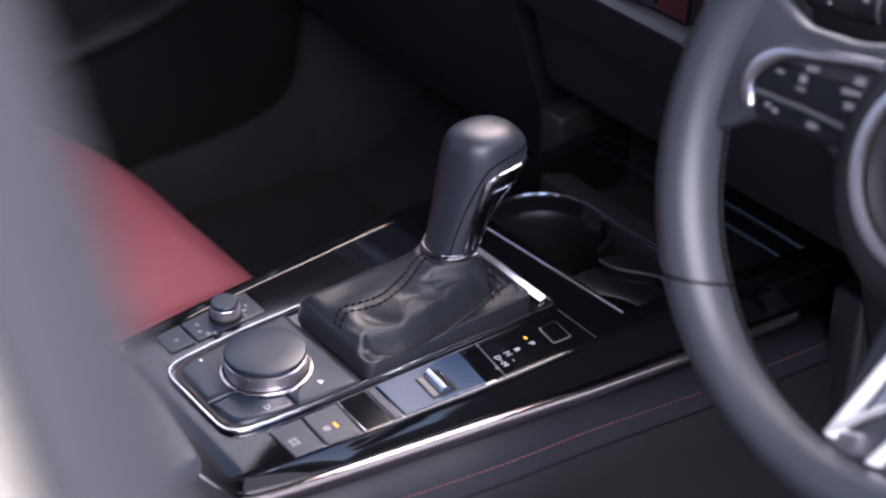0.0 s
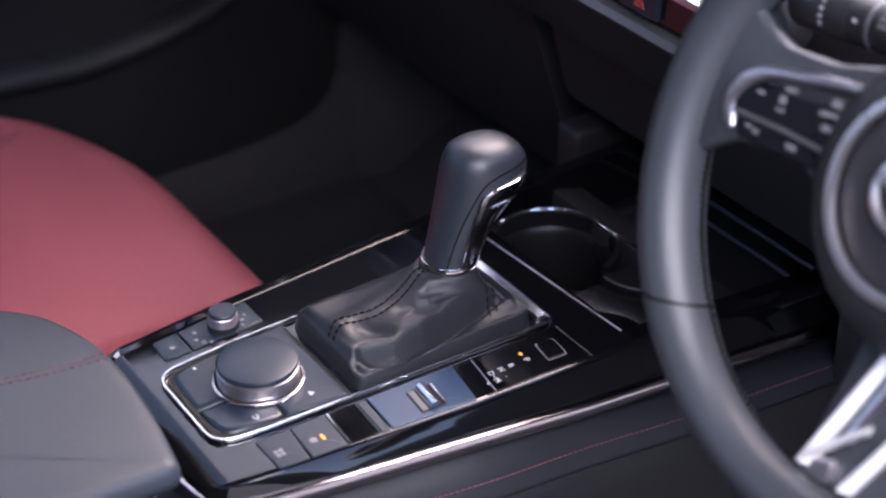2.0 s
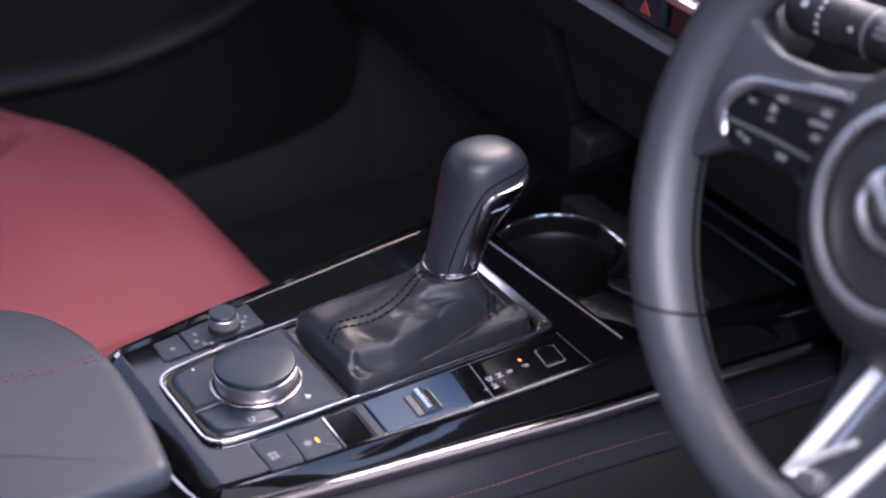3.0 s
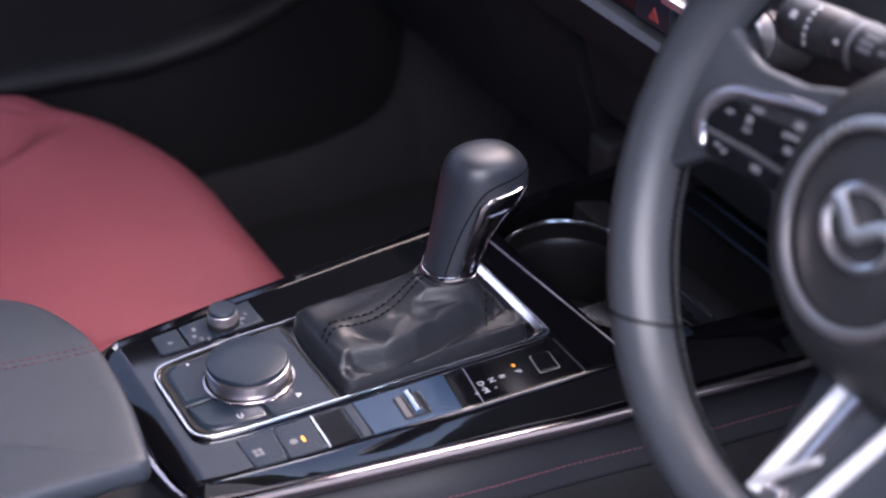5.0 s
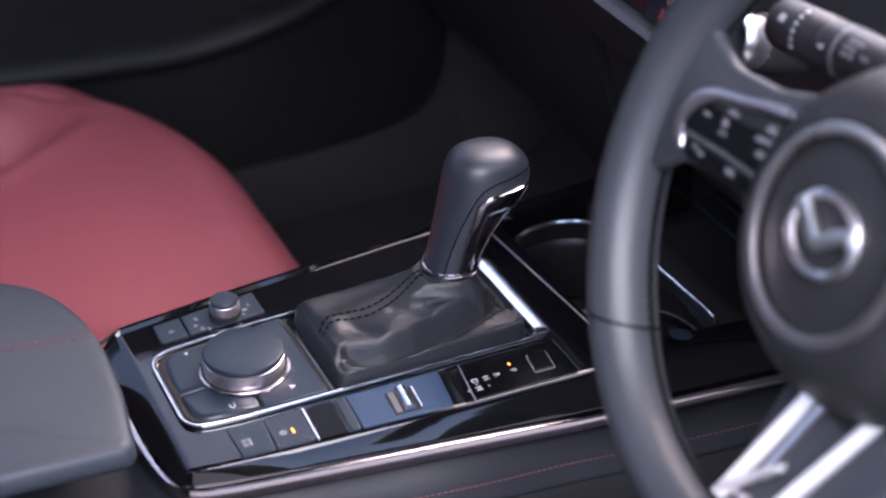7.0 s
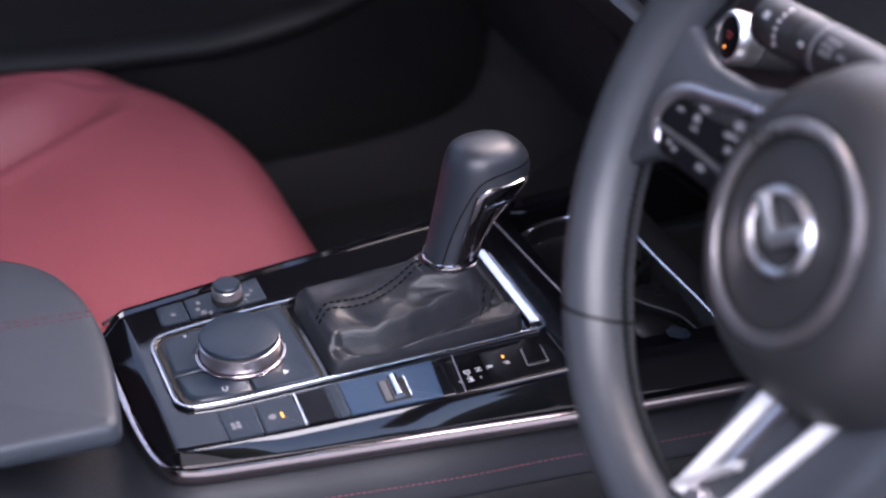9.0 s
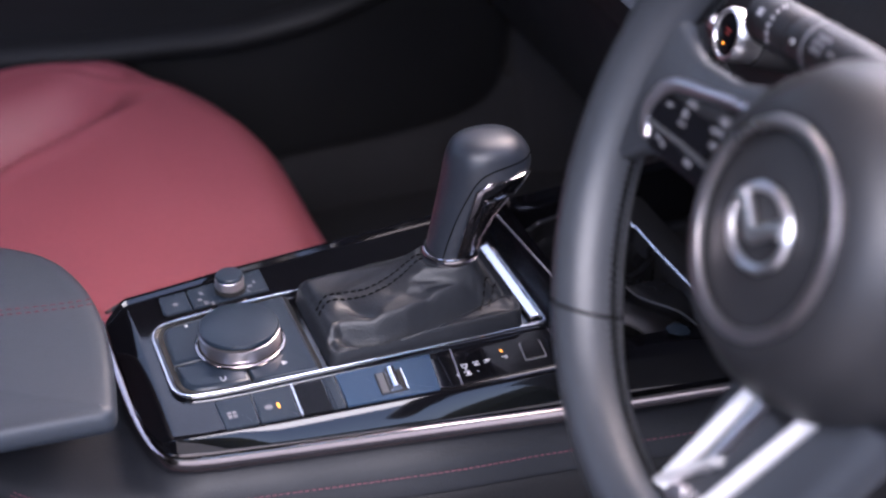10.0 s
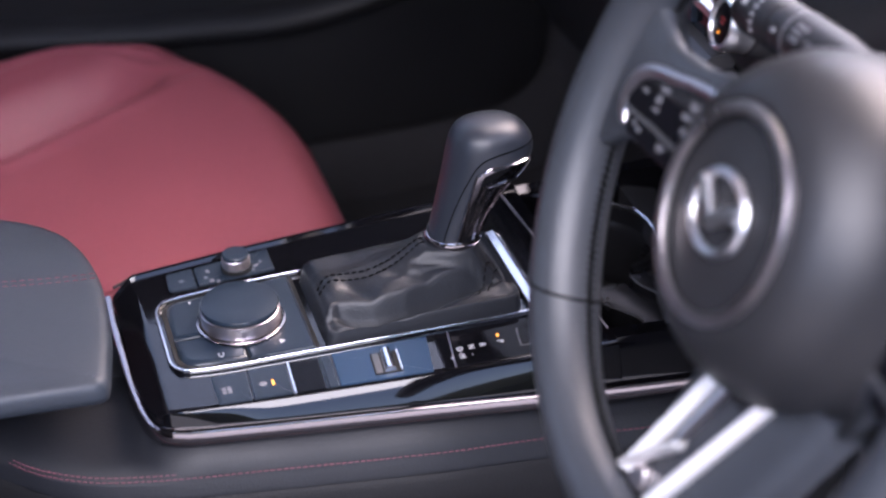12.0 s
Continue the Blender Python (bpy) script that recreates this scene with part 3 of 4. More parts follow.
knob = part("commander_knob", revolve([(0.0305, 0.0), (0.0310, 0.0008), (0.0306, 0.0020), (0.0290, 0.0022), (0.0285, 0.0015)], 64, (0.0235, -0.0225, 0.6032)), M_DARKCHROME, console, "dark chrome base ring of the rotary knob")
part("knob_gap", revolve([(0.0288, 0.0), (0.0288, 0.0018), (0.026, 0.0020)], 48, (0.0235, -0.0225, 0.6032)), M_GAP, knob)
part("knob_ring", revolve([(0.0266, 0.0015), (0.0274, 0.0022), (0.0276, 0.0065), (0.0274, 0.0120), (0.0262, 0.0128)], 72, (0.0235, -0.0225, 0.6032)), M_SATIN, knob, "brushed metal ring")
part("knob_seam", revolve([(0.0255, 0.0120), (0.0264, 0.0126), (0.0264, 0.0134), (0.0255, 0.0136)], 64, (0.0235, -0.0225, 0.6032)), M_GAP, knob)
part("knob_cap", revolve([(0.0262, 0.0132), (0.0271, 0.0138), (0.0272, 0.0152), (0.0264, 0.0164), (0.0248, 0.0168), (0.0120, 0.0170), (0.0001, 0.0170)], 64, (0.0235, -0.0225, 0.6032)), M_KEY, knob, "black rubber cap")

# far row: key, dial plate and small volume dial
plate_a = [(-0.0175, 0.0335), (0.0030, 0.0345), (0.0030, 0.0590), (-0.0165, 0.0565)]
plate_b = [(0.0042, 0.0350), (0.0600, 0.0395), (0.0600, 0.0680), (0.0042, 0.0592)]
for q, nm in ((plate_a, "side_key"), (plate_b, "dial_plate")):
    part(nm, slab(rounded(q, [0.004 if q is plate_a else 0.001, 0.001, 0.001, 0.002], 4), 0.5985, 0.6014, 0.0007), M_KEY, console)
dial = part("volume_dial", revolve([(0.0112, 0.0), (0.0112, 0.0030), (0.0104, 0.0036), (0.0100, 0.0040)], 40, (0.034, 0.0490, 0.6010)), M_GAP, console)
rings = []
for r, h in [(0.0098, 0.003), (0.0101, 0.0036), (0.0101, 0.0100), (0.0098, 0.0105)]:
    rings.append([(0.034 + (r + 0.00018 * (k % 2)) * math.cos(math.pi * k / 40), 0.049 + (r + 0.00018 * (k % 2)) * math.sin(math.pi * k / 40), 0.601 + h) for k in range(80)])
part("dial_side", loft(rings), M_SATIN, dial, "knurled metal side", angle=20)
part("dial_cap", revolve([(0.0097, 0.0103), (0.0098, 0.0127), (0.0090, 0.0136), (0.0001, 0.0138)], 40, (0.034, 0.0490, 0.6010)), M_KEY, dial, "black cap")

# near row of keys and windows
ZR = 0.6010


def row_key(name, x0, x1, material, slant=0.0, h=0.0012, r=0.0008, label="", tilt=0.0):
    q = [(x0 - slant, lerp(x0, CREST) + 0.0010), (x1, lerp(x1, CREST) + 0.0010), (x1 + 0.002 + tilt, -0.0770), (x0 + 0.002 - slant * 0.2, -0.0765)]
    return part(name, slab(rounded(q, r, 3), 0.5985, 0.600 + h, 0.0005), material, console, label)


key1 = row_key("park_assist_key", -0.0105, 0.0135, M_KEY, -0.003)
key2 = row_key("hold_key", 0.0150, 0.0400, M_KEY)
part("key_edge", tube([(0.0418, -0.1115, 0.6008), (0.0435, -0.0772, 0.6008)], 0.001, 6, flat=(0.0008, 0.0012)), M_CHROME, console, "thin bright edge")
slot = row_key("key_slot", 0.0430, 0.0620, M_DISPLAY, 0, 0.0003)
part("slot_frame", tube([(0.0632, -0.1125, 0.6005), (0.0652, -0.0765, 0.6005)], 0.0006, 6), M_KEY, console)
row_key("cover", 0.0645, 0.0705, M_KEY, 0, 0.0010)
row_key("brake_plate", 0.0720, 0.1340, M_PLATE, 0, 0.0012, label="satin black plate round the brake switch, reflected sky blue in its colour", tilt=0.004)
row_key("gear_window", 0.1425, 0.2240, M_DISPLAY, 0, 0.0008, label="gloss gear display")
part("window_edge", tube([(0.1490, -0.1175, 0.6011), (0.1550, -0.0775, 0.6011)], 0.00035, 5), M_SATIN, console, "thin pale line on the gear display")
part("window_edge", tube([(0.2262, -0.1185, 0.6006), (0.2262, -0.0775, 0.6006)], 0.0003, 5), M_STRIP, console)
# brake switch: a recessed thumb lever with bright edges
sw = part("brake_switch", slab(rounded([(0.0958, -0.1100), (0.1150, -0.1110), (0.1170, -0.0865), (0.0980, -0.0855)], 0.0012, 3), 0.5995, 0.6016, 0.0004), M_GAP, console)
rings = []
for t in np.linspace(0, 1, 7):
    y = -0.1095 + 0.0225 * t
    k = 0.0020 * t
    rings.append([(0.1065 + k + 0.0042 * math.cos(a), y, 0.6012 + 0.0050 * math.sin(a)) for a in np.linspace(0, math.pi, 11)])
part("thumb_lever", loft(rings), M_CHROME, sw, "polished thumb lever", angle=40)
part("thumb_well", slab([(0.0968, -0.1090), (0.1015, -0.1094), (0.1036, -0.0873), (0.0990, -0.0868)], 0.6012, 0.6022, 0.0003), M_STRIP, sw)
part("thumb_edge", tube([(0.1142, -0.1100, 0.6024), (0.1162, -0.0875, 0.6024)], 0.0008, 6), M_CHROME, sw)
# lock cover beside the gear display
sq = part("shift_lock_cover", slab(rounded([(0.1985, -0.1070), (0.2125, -0.1075), (0.2150, -0.0885), (0.2015, -0.0880)], 0.002, 4), 0.5995, 0.6018, 0.0005), M_DISPLAY, console)
part("cover_gap", slab(rounded([(0.1977, -0.1078), (0.2133, -0.1083), (0.2158, -0.0877), (0.2007, -0.0872)], 0.002, 4), 0.5993, 0.60095, 0.0001), M_GREYPRINT, sq)


# printing on the keys
def letter(text, x, y, size, material, z=0.60095, turn=-90):
    cu = bpy.data.curves.new("letter", "FONT")
    cu.body, cu.size, cu.extrude, cu.align_x, cu.align_y = text, size, 0.0002, "CENTER", "CENTER"
    tmp = new("letter", cu)
    dg = bpy.context.evaluated_depsgraph_get()
    me = bpy.data.meshes.new_from_object(tmp.evaluated_get(dg))
    bpy.data.objects.remove(tmp)
    me.transform(Matrix.Translation((x, y, z)) @ Matrix.Rotation(radians(turn), 4, "Z"))
    me.materials.clear()
    me.materials.append(material)
    ob = new("letter", me)
    ob.parent = console
    ob.matrix_parent_inverse = Matrix.Translation(-console.location)
    return ob


for ch, x, y in (("P", 0.1860, -0.0985), ("R", 0.1735, -0.0985), ("N", 0.1655, -0.0985), ("D", 0.1572, -0.0985), ("M", 0.1565, -0.1070)):
    letter(ch, x, y, 0.0062, M_WHITE)
letter("+", 0.1495, -0.1070, 0.0060, M_WHITE)
letter("-", 0.1645, -0.1070, 0.0060, M_WHITE)
part("dash_mark", bar(0.157, -0.1028, 0.6009, 0.0006, 0.0020), M_WHITE, console)
part("gear_lamp", bar(0.1865, -0.0912, 0.6009, 0.0014, 0.0026), M_AMBER, console, "amber gear lamp")
part("hold_lamp", bar(0.0300, -0.0960, 0.6014, 0.0015, 0.0050, 0), M_AMBER, console, "amber lamp")
bm = bmesh.new()
for dx, dy, w, l in ((-0.0022, 0.0022, 0.0026, 0.0030), (0.0012, 0.0022, 0.0024, 0.0030), (-0.0022, -0.0018, 0.0026, 0.0030), (0.0012, -0.0018, 0.0024, 0.0030)):
    bar(0.0000 + dx, -0.0955 + dy, 0.6014, w, l, bm=bm)
part("printed_mark", bm, M_PALEPRINT, console)
part("printed_mark", revolve([(0.0026, 0), (0.0026, 0.0004), (0.0001, 0.0004)], 20, (0.0235, -0.0955, 0.6011)), M_PALEPRINT, console)
bm = bmesh.new()
tube([(0.0015, -0.0555, 0.6037), (0.0015, -0.0585, 0.6037), (0.0030, -0.0600, 0.6037), (0.0045, -0.0585, 0.6037), (0.0045, -0.0555, 0.6037)], 0.0005, 6, bm=bm)
part("return_mark", bm, M_WHITE, console)
bm = loft([[(0.0440, -0.0570, z), (0.0478, -0.0545, z), (0.0440, -0.0520, z)] for z in (0.6028, 0.6037)])
part("arrow_mark", bm, M_WHITE, console, smooth=False)
bm = bmesh.new()
bar(-0.0065, 0.0115, 0.6037, 0.0018, 0.0022, bm=bm)
part("printed_mark", bm, M_WHITE, console)
for x, y, w, l in ((0.0130, 0.0515, 0.0024, 0.0034), (0.0105, 0.0435, 0.0026, 0.0026), (0.0140, 0.0395, 0.0030, 0.0012), (0.0140, 0.0370, 0.0030, 0.0012), (0.0480, 0.0480, 0.0032, 0.0024), (0.0520, 0.0525, 0.0014, 0.0030), (0.0455, 0.0425, 0.0012, 0.0030), (0.0185, 0.0365, 0.0018, 0.0026)):
    part("printed_mark", bar(x, y, 0.6015, w, l, 8), M_PALEPRINT, console)
star = [(-0.0070 + r * math.cos(a), 0.0440 + r * math.sin(a)) for k in range(10) for r, a in [((0.0025 if k % 2 == 0 else 0.0011), math.pi * k / 5)]]
part("star_mark", loft([[(x, y, z) for x, y in star] for z in (0.6005, 0.6017)]), M_PALEPRINT, console, "printed star", smooth=False)

# cup holders in front of the panel
part("panel_edge", tube([(0.2555 - 0.062 * (y + 0.02), y, 0.6004) for y in np.linspace(-0.106, 0.092, 12)], 0.0006, 6), M_SATIN, console, "thin bright edge")
# floor coloured near-black for the shade at the bottom of the cups
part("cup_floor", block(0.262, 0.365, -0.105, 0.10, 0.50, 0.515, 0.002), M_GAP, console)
# far cup: an open cylinder with a bright rim
CX, CY, CR = 0.303, 0.030, 0.047
wall_pts = [(CX + CR * math.cos(a), CY + CR * math.sin(a)) for a in np.linspace(math.radians(-75), math.radians(200), 40)]
rings = [[(x, y, z) for z in (0.515, 0.545, 0.575, 0.5858)] + [(CX + (x - CX) * 1.10, CY + (y - CY) * 1.10, z) for z in (0.5858, 0.55, 0.515)] for x, y in wall_pts]
part("cup_wall", loft(rings), M_CUP, console, angle=50)
part("cup_step", loft([[(CX + CR * 0.995 * math.cos(a), CY + CR * 0.995 * math.sin(a), 0.572), (CX + CR * 0.93 * math.cos(a), CY + CR * 0.93 * math.sin(a), 0.566), (CX + CR * 0.93 * math.cos(a), CY + CR * 0.93 * math.sin(a), 0.52), (CX + CR * 0.995 * math.cos(a), CY + CR * 0.995 * math.sin(a), 0.52)] for a in np.linspace(-1.0, 3.4, 30)]), M_CUP, console, angle=30)
edge = [(CX + 0.050 * math.cos(a), CY + 0.050 * math.sin(a), 0.5865) for a in np.linspace(math.radians(120), math.radians(28), 16)]
edge += [(0.350 + 0.003 * smooth(0.02, -0.08, y) - 0.012 * smooth(-0.082, -0.106, y) ** 2, y, 0.5865 - 0.006 * (0.04 - y)) for y in np.linspace(0.04, -0.104, 22)]
part("cup_rim", tube(edge, 0.0012, 8), M_CHROME, console, "thin chrome rim")
part("front_wall", loft([[(0.349, y, 0.5858), (0.354, y, 0.5863), (0.38, y, 0.578), (0.38, y, 0.52), (0.346, y, 0.52)] for y in np.linspace(0.095, -0.104, 12)]), M_PLASTIC, console, angle=30)
# wings between the two cups
for x0, z0, nm in ((0.318, 0.580, "wing"), (0.284, 0.574, "wing")):
    pth = spline([(x0 - 0.006, -0.022, z0), (x0 - 0.003, -0.034, z0 - 0.001), (x0 + 0.004, -0.044, z0 - 0.002), (x0 + 0.018, -0.062, z0 - 0.003), (x0 + 0.024, -0.085, z0 - 0.005), (x0 + 0.024, -0.103, z0 - 0.006)], 5)
    rings = [[(p.x, p.y, p.z), (p.x + 0.0016, p.y, p.z + 0.0006), (p.x + 0.030, p.y, p.z + 0.001), (p.x + 0.030, p.y, 0.516), (p.x, p.y, 0.516)] for p in pth]
    part(nm, loft(rings), M_CUP, console, angle=30)
    part("wing_edge", tube([p + Vector((0, 0, 0.0004)) for p in pth], 0.0006, 6), M_STRIP, console)
# small raised piece stands in for a highlight reflected on the rail
part("rail_glint", loft([[(x, -0.106 + w, 0.600), (x, -0.112 - w, 0.5995), (x + 0.004, -0.113 - w, 0.598), (x + 0.004, -0.106, 0.598)] for x, w in ((0.302, 0.0), (0.306, 0.003), (0.311, 0.003), (0.314, 0.0))]), M_KEY, console)

# ---- armrest lid ----
arm = thing("armrest", "padded dark grey armrest with a double row of red stitches", "armrest", (-0.25, -0.021, 0.573))
rings = []
outl = rounded([(-0.46, -0.124), (-0.076, -0.122), (-0.0645, -0.050), (-0.0645, 0.020), (-0.084, 0.084), (-0.128, 0.112), (-0.46, 0.118)], [0.01, 0.010, 0.05, 0.05, 0.04, 0.04, 0.01], 8)


def arm_z(x, y):
    return 0.6440 + 0.022 * smooth(-0.055, -0.27, x) - 0.006 * smooth(0.02, 0.12, y)


for dz, ins in ((-0.0200, 0.020), (-0.0192, 0.006), (-0.0165, 0.0012), (-0.0120, 0.0), (-0.0070, 0.0003), (-0.0036, 0.0014), (-0.0014, 0.0036), (-0.0004, 0.0075), (0.0, 0.014)):
    ring = []
    for p, q in zip(outl, inset(outl, ins)):
        ring.append((q.x, q.y, arm_z(q.x, q.y) + dz))
    rings.append(ring)
for k in (0.8, 0.6, 0.4, 0.2, 0.02):
    cx, cy = -0.27, -0.015
    ring = []
    for q in inset(outl, 0.014):
        x, y = cx + (q.x - cx) * k, cy + (q.y - cy) * k
        ring.append((x, y, arm_z(x, y)))
    rings.append(ring)
part("lid", loft(rings), M_PAD, arm, "dark grey padded lid", angle=70)
for off in (0.0, 0.006):
    bm = bmesh.new()
    for k in range(62):
        x0 = -0.42 + k * 0.0057
        y0 = 0.000 + off + 0.02 * smooth(-0.2, -0.42, x0)
        tube([(x0, y0, arm_z(x0, y0) + 0.0002), (x0 + 0.0018, y0, arm_z(x0 + 0.0018, y0) + 0.0007), (x0 + 0.0036, y0, arm_z(x0 + 0.0036, y0) + 0.0002)], 0.00045, 5, bm=bm)
    tagged(part("stitching", bm, M_WINE, arm, "row of dark red stitches"), kind="stuff")
part("hinge_box", block(-0.45, -0.12, -0.020, 0.050, 0.571, 0.630, 0.01, 3), M_PLASTIC, arm)

# ---- gear shifter ----
shift = thing("gear_shifter", "black leather gear lever with chrome insert in a leather gaiter", "gear shifter", (0.15, -0.02, 0.60))
NB = 240
base = rounded([(0.0735, -0.0675), (0.2135, -0.0675), (0.2135, 0.0285), (0.0735, 0.0235)], 0.007, 5)


def resample(poly, n, start):
    P = [Vector(p) for p in poly] + [Vector(poly[0])]
    L = [0.0]
    for a, b in zip(P, P[1:]):
        L.append(L[-1] + (b - a).length)
    out = []
    for k in range(n):
        s = (start + k / n) % 1.0 * L[-1]
        i = max(j for j in range(len(L) - 1) if L[j] <= s)
        t = (s - L[i]) / max(1e-9, L[i + 1] - L[i])
        out.append(P[i].lerp(P[i + 1], t))
    return out


base = resample(base, NB, 0.0)
neck_c, neck_r = Vector((0.1775, -0.0140)), 0.0185
neck = []
for p in base:
    a = math.atan2((p.y + 0.02) * 1.2, p.x - neck_c.x)
    neck.append(neck_c + Vector((math.cos(a), math.sin(a))) * neck_r)
rings = []
# frame lip, then the slack skirt, then the neck; folds fade at both ends
for s in np.linspace(0, 1, 60):
    ring = []
    for k, (p, q) in enumerate(zip(base, neck)):
        d = p.lerp(q, smooth(0, 1, s) * 0.75 + s * 0.25)
        lip = 0.600 + 0.0135 * smooth(0.0, 0.10, s)
        rise = 0.0245 * max(0.0, (s - 0.12) / 0.88) ** 2.1
        dist = (p - q).length
        sag = 0.0035 * math.sin(math.pi * min(1, s * 1.02)) * min(1.0, dist / 0.08)
        x, y = d.x, d.y
        f = smooth(0.10, 0.28, s) * smooth(1.0, 0.80, s)
        edge = s * dist
        # groove inside the lip, slack rear deck with a sharp near edge
        fold = -0.0030 * math.exp(-((edge - 0.0105) / 0.0035) ** 2) * smooth(0.03, 0.05, dist)
        edge_y = lerp(x, [(0.076, -0.0540), (0.087, -0.0490), (0.110, -0.0535), (0.134, -0.0520), (0.153, -0.0475), (0.178, -0.0420), (0.205, -0.0350)])
        fold += 0.0085 * smooth(edge_y - 0.0020, edge_y + 0.0045, y) * smooth(0.207, 0.182, x) * smooth(0.0740, 0.081, x) * smooth(0.027, 0.012, y) * smooth(1.0, 0.86, s) * (1 - 0.45 * smooth(0.13, 0.18, x))
        fold += 0.0035 * math.exp(-((y + 0.018) / 0.012) ** 2) * f * smooth(0.178, 0.12, x)
        # hollow along the near side and the ridges that run down from the neck
        fold -= 0.0115 * math.exp(-((y - edge_y + 0.0065) / 0.0050) ** 2) * smooth(0.082, 0.097, x) * smooth(0.215, 0.185, x)
        for (ax, ay), (bx, by), wide, tall in (((0.099, -0.030), (0.111, -0.0480), 0.0050, -0.0036), ((0.146, -0.0300), (0.183, -0.0375), 0.0026, -0.0034), ((0.152, -0.0360), (0.188, -0.0400), 0.0024, -0.0026), ((0.130, -0.032), (0.150, -0.0410), 0.0050, -0.0028),
                                               ((0.199, -0.026), (0.2085, -0.0580), 0.0040, 0.0030), ((0.080, -0.010), (0.084, -0.0400), 0.0030, -0.0014)):
            ex, ey = bx - ax, by - ay
            t = max(0.0, min(1.0, ((x - ax) * ex + (y - ay) * ey) / (ex * ex + ey * ey)))
            off = math.hypot(x - ax - t * ex, y - ay - t * ey)
            fold += tall * math.exp(-(off / wide) ** 2) * (0.35 + 0.65 * math.sin(math.pi * (0.15 + 0.7 * t))) * smooth(0.0, 0.12, s)
        fold -= 0.0045 * smooth(0.192, 0.202, x) * f * smooth(-0.052, -0.040, y)
        fold += 0.0010 * f * noise.noise(Vector((x * 45, y * 60, 3.0)))
        ring.append((d.x, d.y, lip + rise - sag + fold))
    rings.append(ring)
for h, r in ((0.0015, 0.98), (0.004, 0.97), (0.006, 0.99)):
    ring = []
    for q in neck:
        v = neck_c + (q - neck_c) * r
        ring.append((v.x + h * 0.3, v.y, 0.638 + h))
    rings.append(ring)
rings.insert(0, [(p.x, p.y, 0.598) for p in base])
gaiter_rings = rings
gaiter = part("gaiter", loft(rings), M_LEATHER, shift, "soft creased black leather gaiter", angle=80)


gaiter_pts = np.array([v for r in gaiter_rings[3:-2] for v in r])


def on_gaiter(x, y):
    d2 = (gaiter_pts[:, 0] - x) ** 2 + (gaiter_pts[:, 1] - y) ** 2
    k = np.argsort(d2)[:4]
    return float(np.average(gaiter_pts[k, 2], weights=1 / (d2[k] + 1e-7)))


def sewn_row(way, gap, long, r):
    """A row of stitches along a way over the gaiter."""
    bm = bmesh.new()
    pts = [Vector((p.x, p.y, on_gaiter(p.x, p.y) + 0.0006)) for p in spline(way, 40)]
    run, start_p = 0.0, None
    for a, b in zip(pts, pts[1:]):
        if start_p is None and run >= gap - long:
            start_p, run = a, 0.0
        run += (b - a).length
        if start_p is not None and run >= long:
            tube([start_p, (start_p + b) / 2 + Vector((0, 0, 0.0003)), b], r, 5, bm=bm)
            start_p, run = None, 0.0
    tagged(part("stitching", bm, M_DARKTHREAD, gaiter, "row of black stitches"), kind="stuff")


for off in (0.0, -0.0062):
    sewn_row([(0.0775, -0.0210 + off, 0), (0.087, -0.0165 + off, 0), (0.100, -0.0185 + off, 0), (0.114, -0.0215 + off, 0), (0.134, -0.0185 + off, 0), (0.149, -0.0135 + off, 0), (0.160, -0.0105 + off * 0.8, 0)], 0.0047, 0.0031, 0.00062)
for off in (-0.003, 0.003):
    sewn_row([(0.2060 + off, -0.024, 0), (0.1960 + off, -0.042, 0), (0.1865 + off, -0.060, 0)], 0.0047, 0.0030, 0.00060)

part("collar", revolve([(0.0170, -0.004), (0.0196, -0.0035), (0.0204, -0.0015), (0.0204, 0.0005), (0.0194, 0.0025), (0.0170, 0.003)], 48, (0.1790, -0.0140, 0.6395)), M_DARKCHROME, shift, "chrome collar")
# grip: sections from collar to crown (height, centre x, half length, half width)
SEC = [(0.6405, 0.1795, 0.018, 0.0172), (0.6521, 0.1829, 0.0187, 0.0182), (0.6641, 0.1873, 0.02, 0.0196), (0.6752, 0.1924, 0.0223, 0.0214), (0.6844, 0.1977, 0.0255, 0.0232), (0.6918, 0.2021, 0.0282, 0.0246), (0.6992, 0.2051, 0.0297, 0.0254), (0.7066, 0.2065, 0.0296, 0.0254), (0.7131, 0.2067, 0.0281, 0.0242), (0.7187, 0.206, 0.0249, 0.0216), (0.7228, 0.205, 0.02, 0.0172), (0.7253, 0.2041, 0.013, 0.0112), (0.7262, 0.2035, 0.0046, 0.004)]


def grip(s, a, lift=0.0):
    """A point on the grip: s from 0 at the collar to 1 at the crown, a round it from the front through the passenger's side."""
    u = s * (len(SEC) - 1)
    i = min(int(u), len(SEC) - 2)
    t = u - i
    P = [SEC[max(0, min(len(SEC) - 1, i + k))] for k in (-1, 0, 1, 2)]
    z, cx, hx, hy = (0.5 * (2 * P[1][k] + (P[2][k] - P[0][k]) * t + (2 * P[0][k] - 5 * P[1][k] + 4 * P[2][k] - P[3][k]) * t * t + (3 * P[1][k] - P[0][k] - 3 * P[2][k] + P[3][k]) * t ** 3) for k in range(4))
    c, q = math.cos(a), math.sin(a)
    e = 0.86
    return Vector((cx + (hx + lift) * math.copysign(abs(c) ** e, c), -0.0150 + (hy + lift) * math.copysign(abs(q) ** e, q), z))


rings = [[grip(s, 2 * math.pi * k / 56) for k in range(56)] for s in np.linspace(0, 1, 60)]
hold = part("grip", loft(rings), M_KNOB, shift, "black leather wrapped grip", angle=80)
D = math.pi / 180
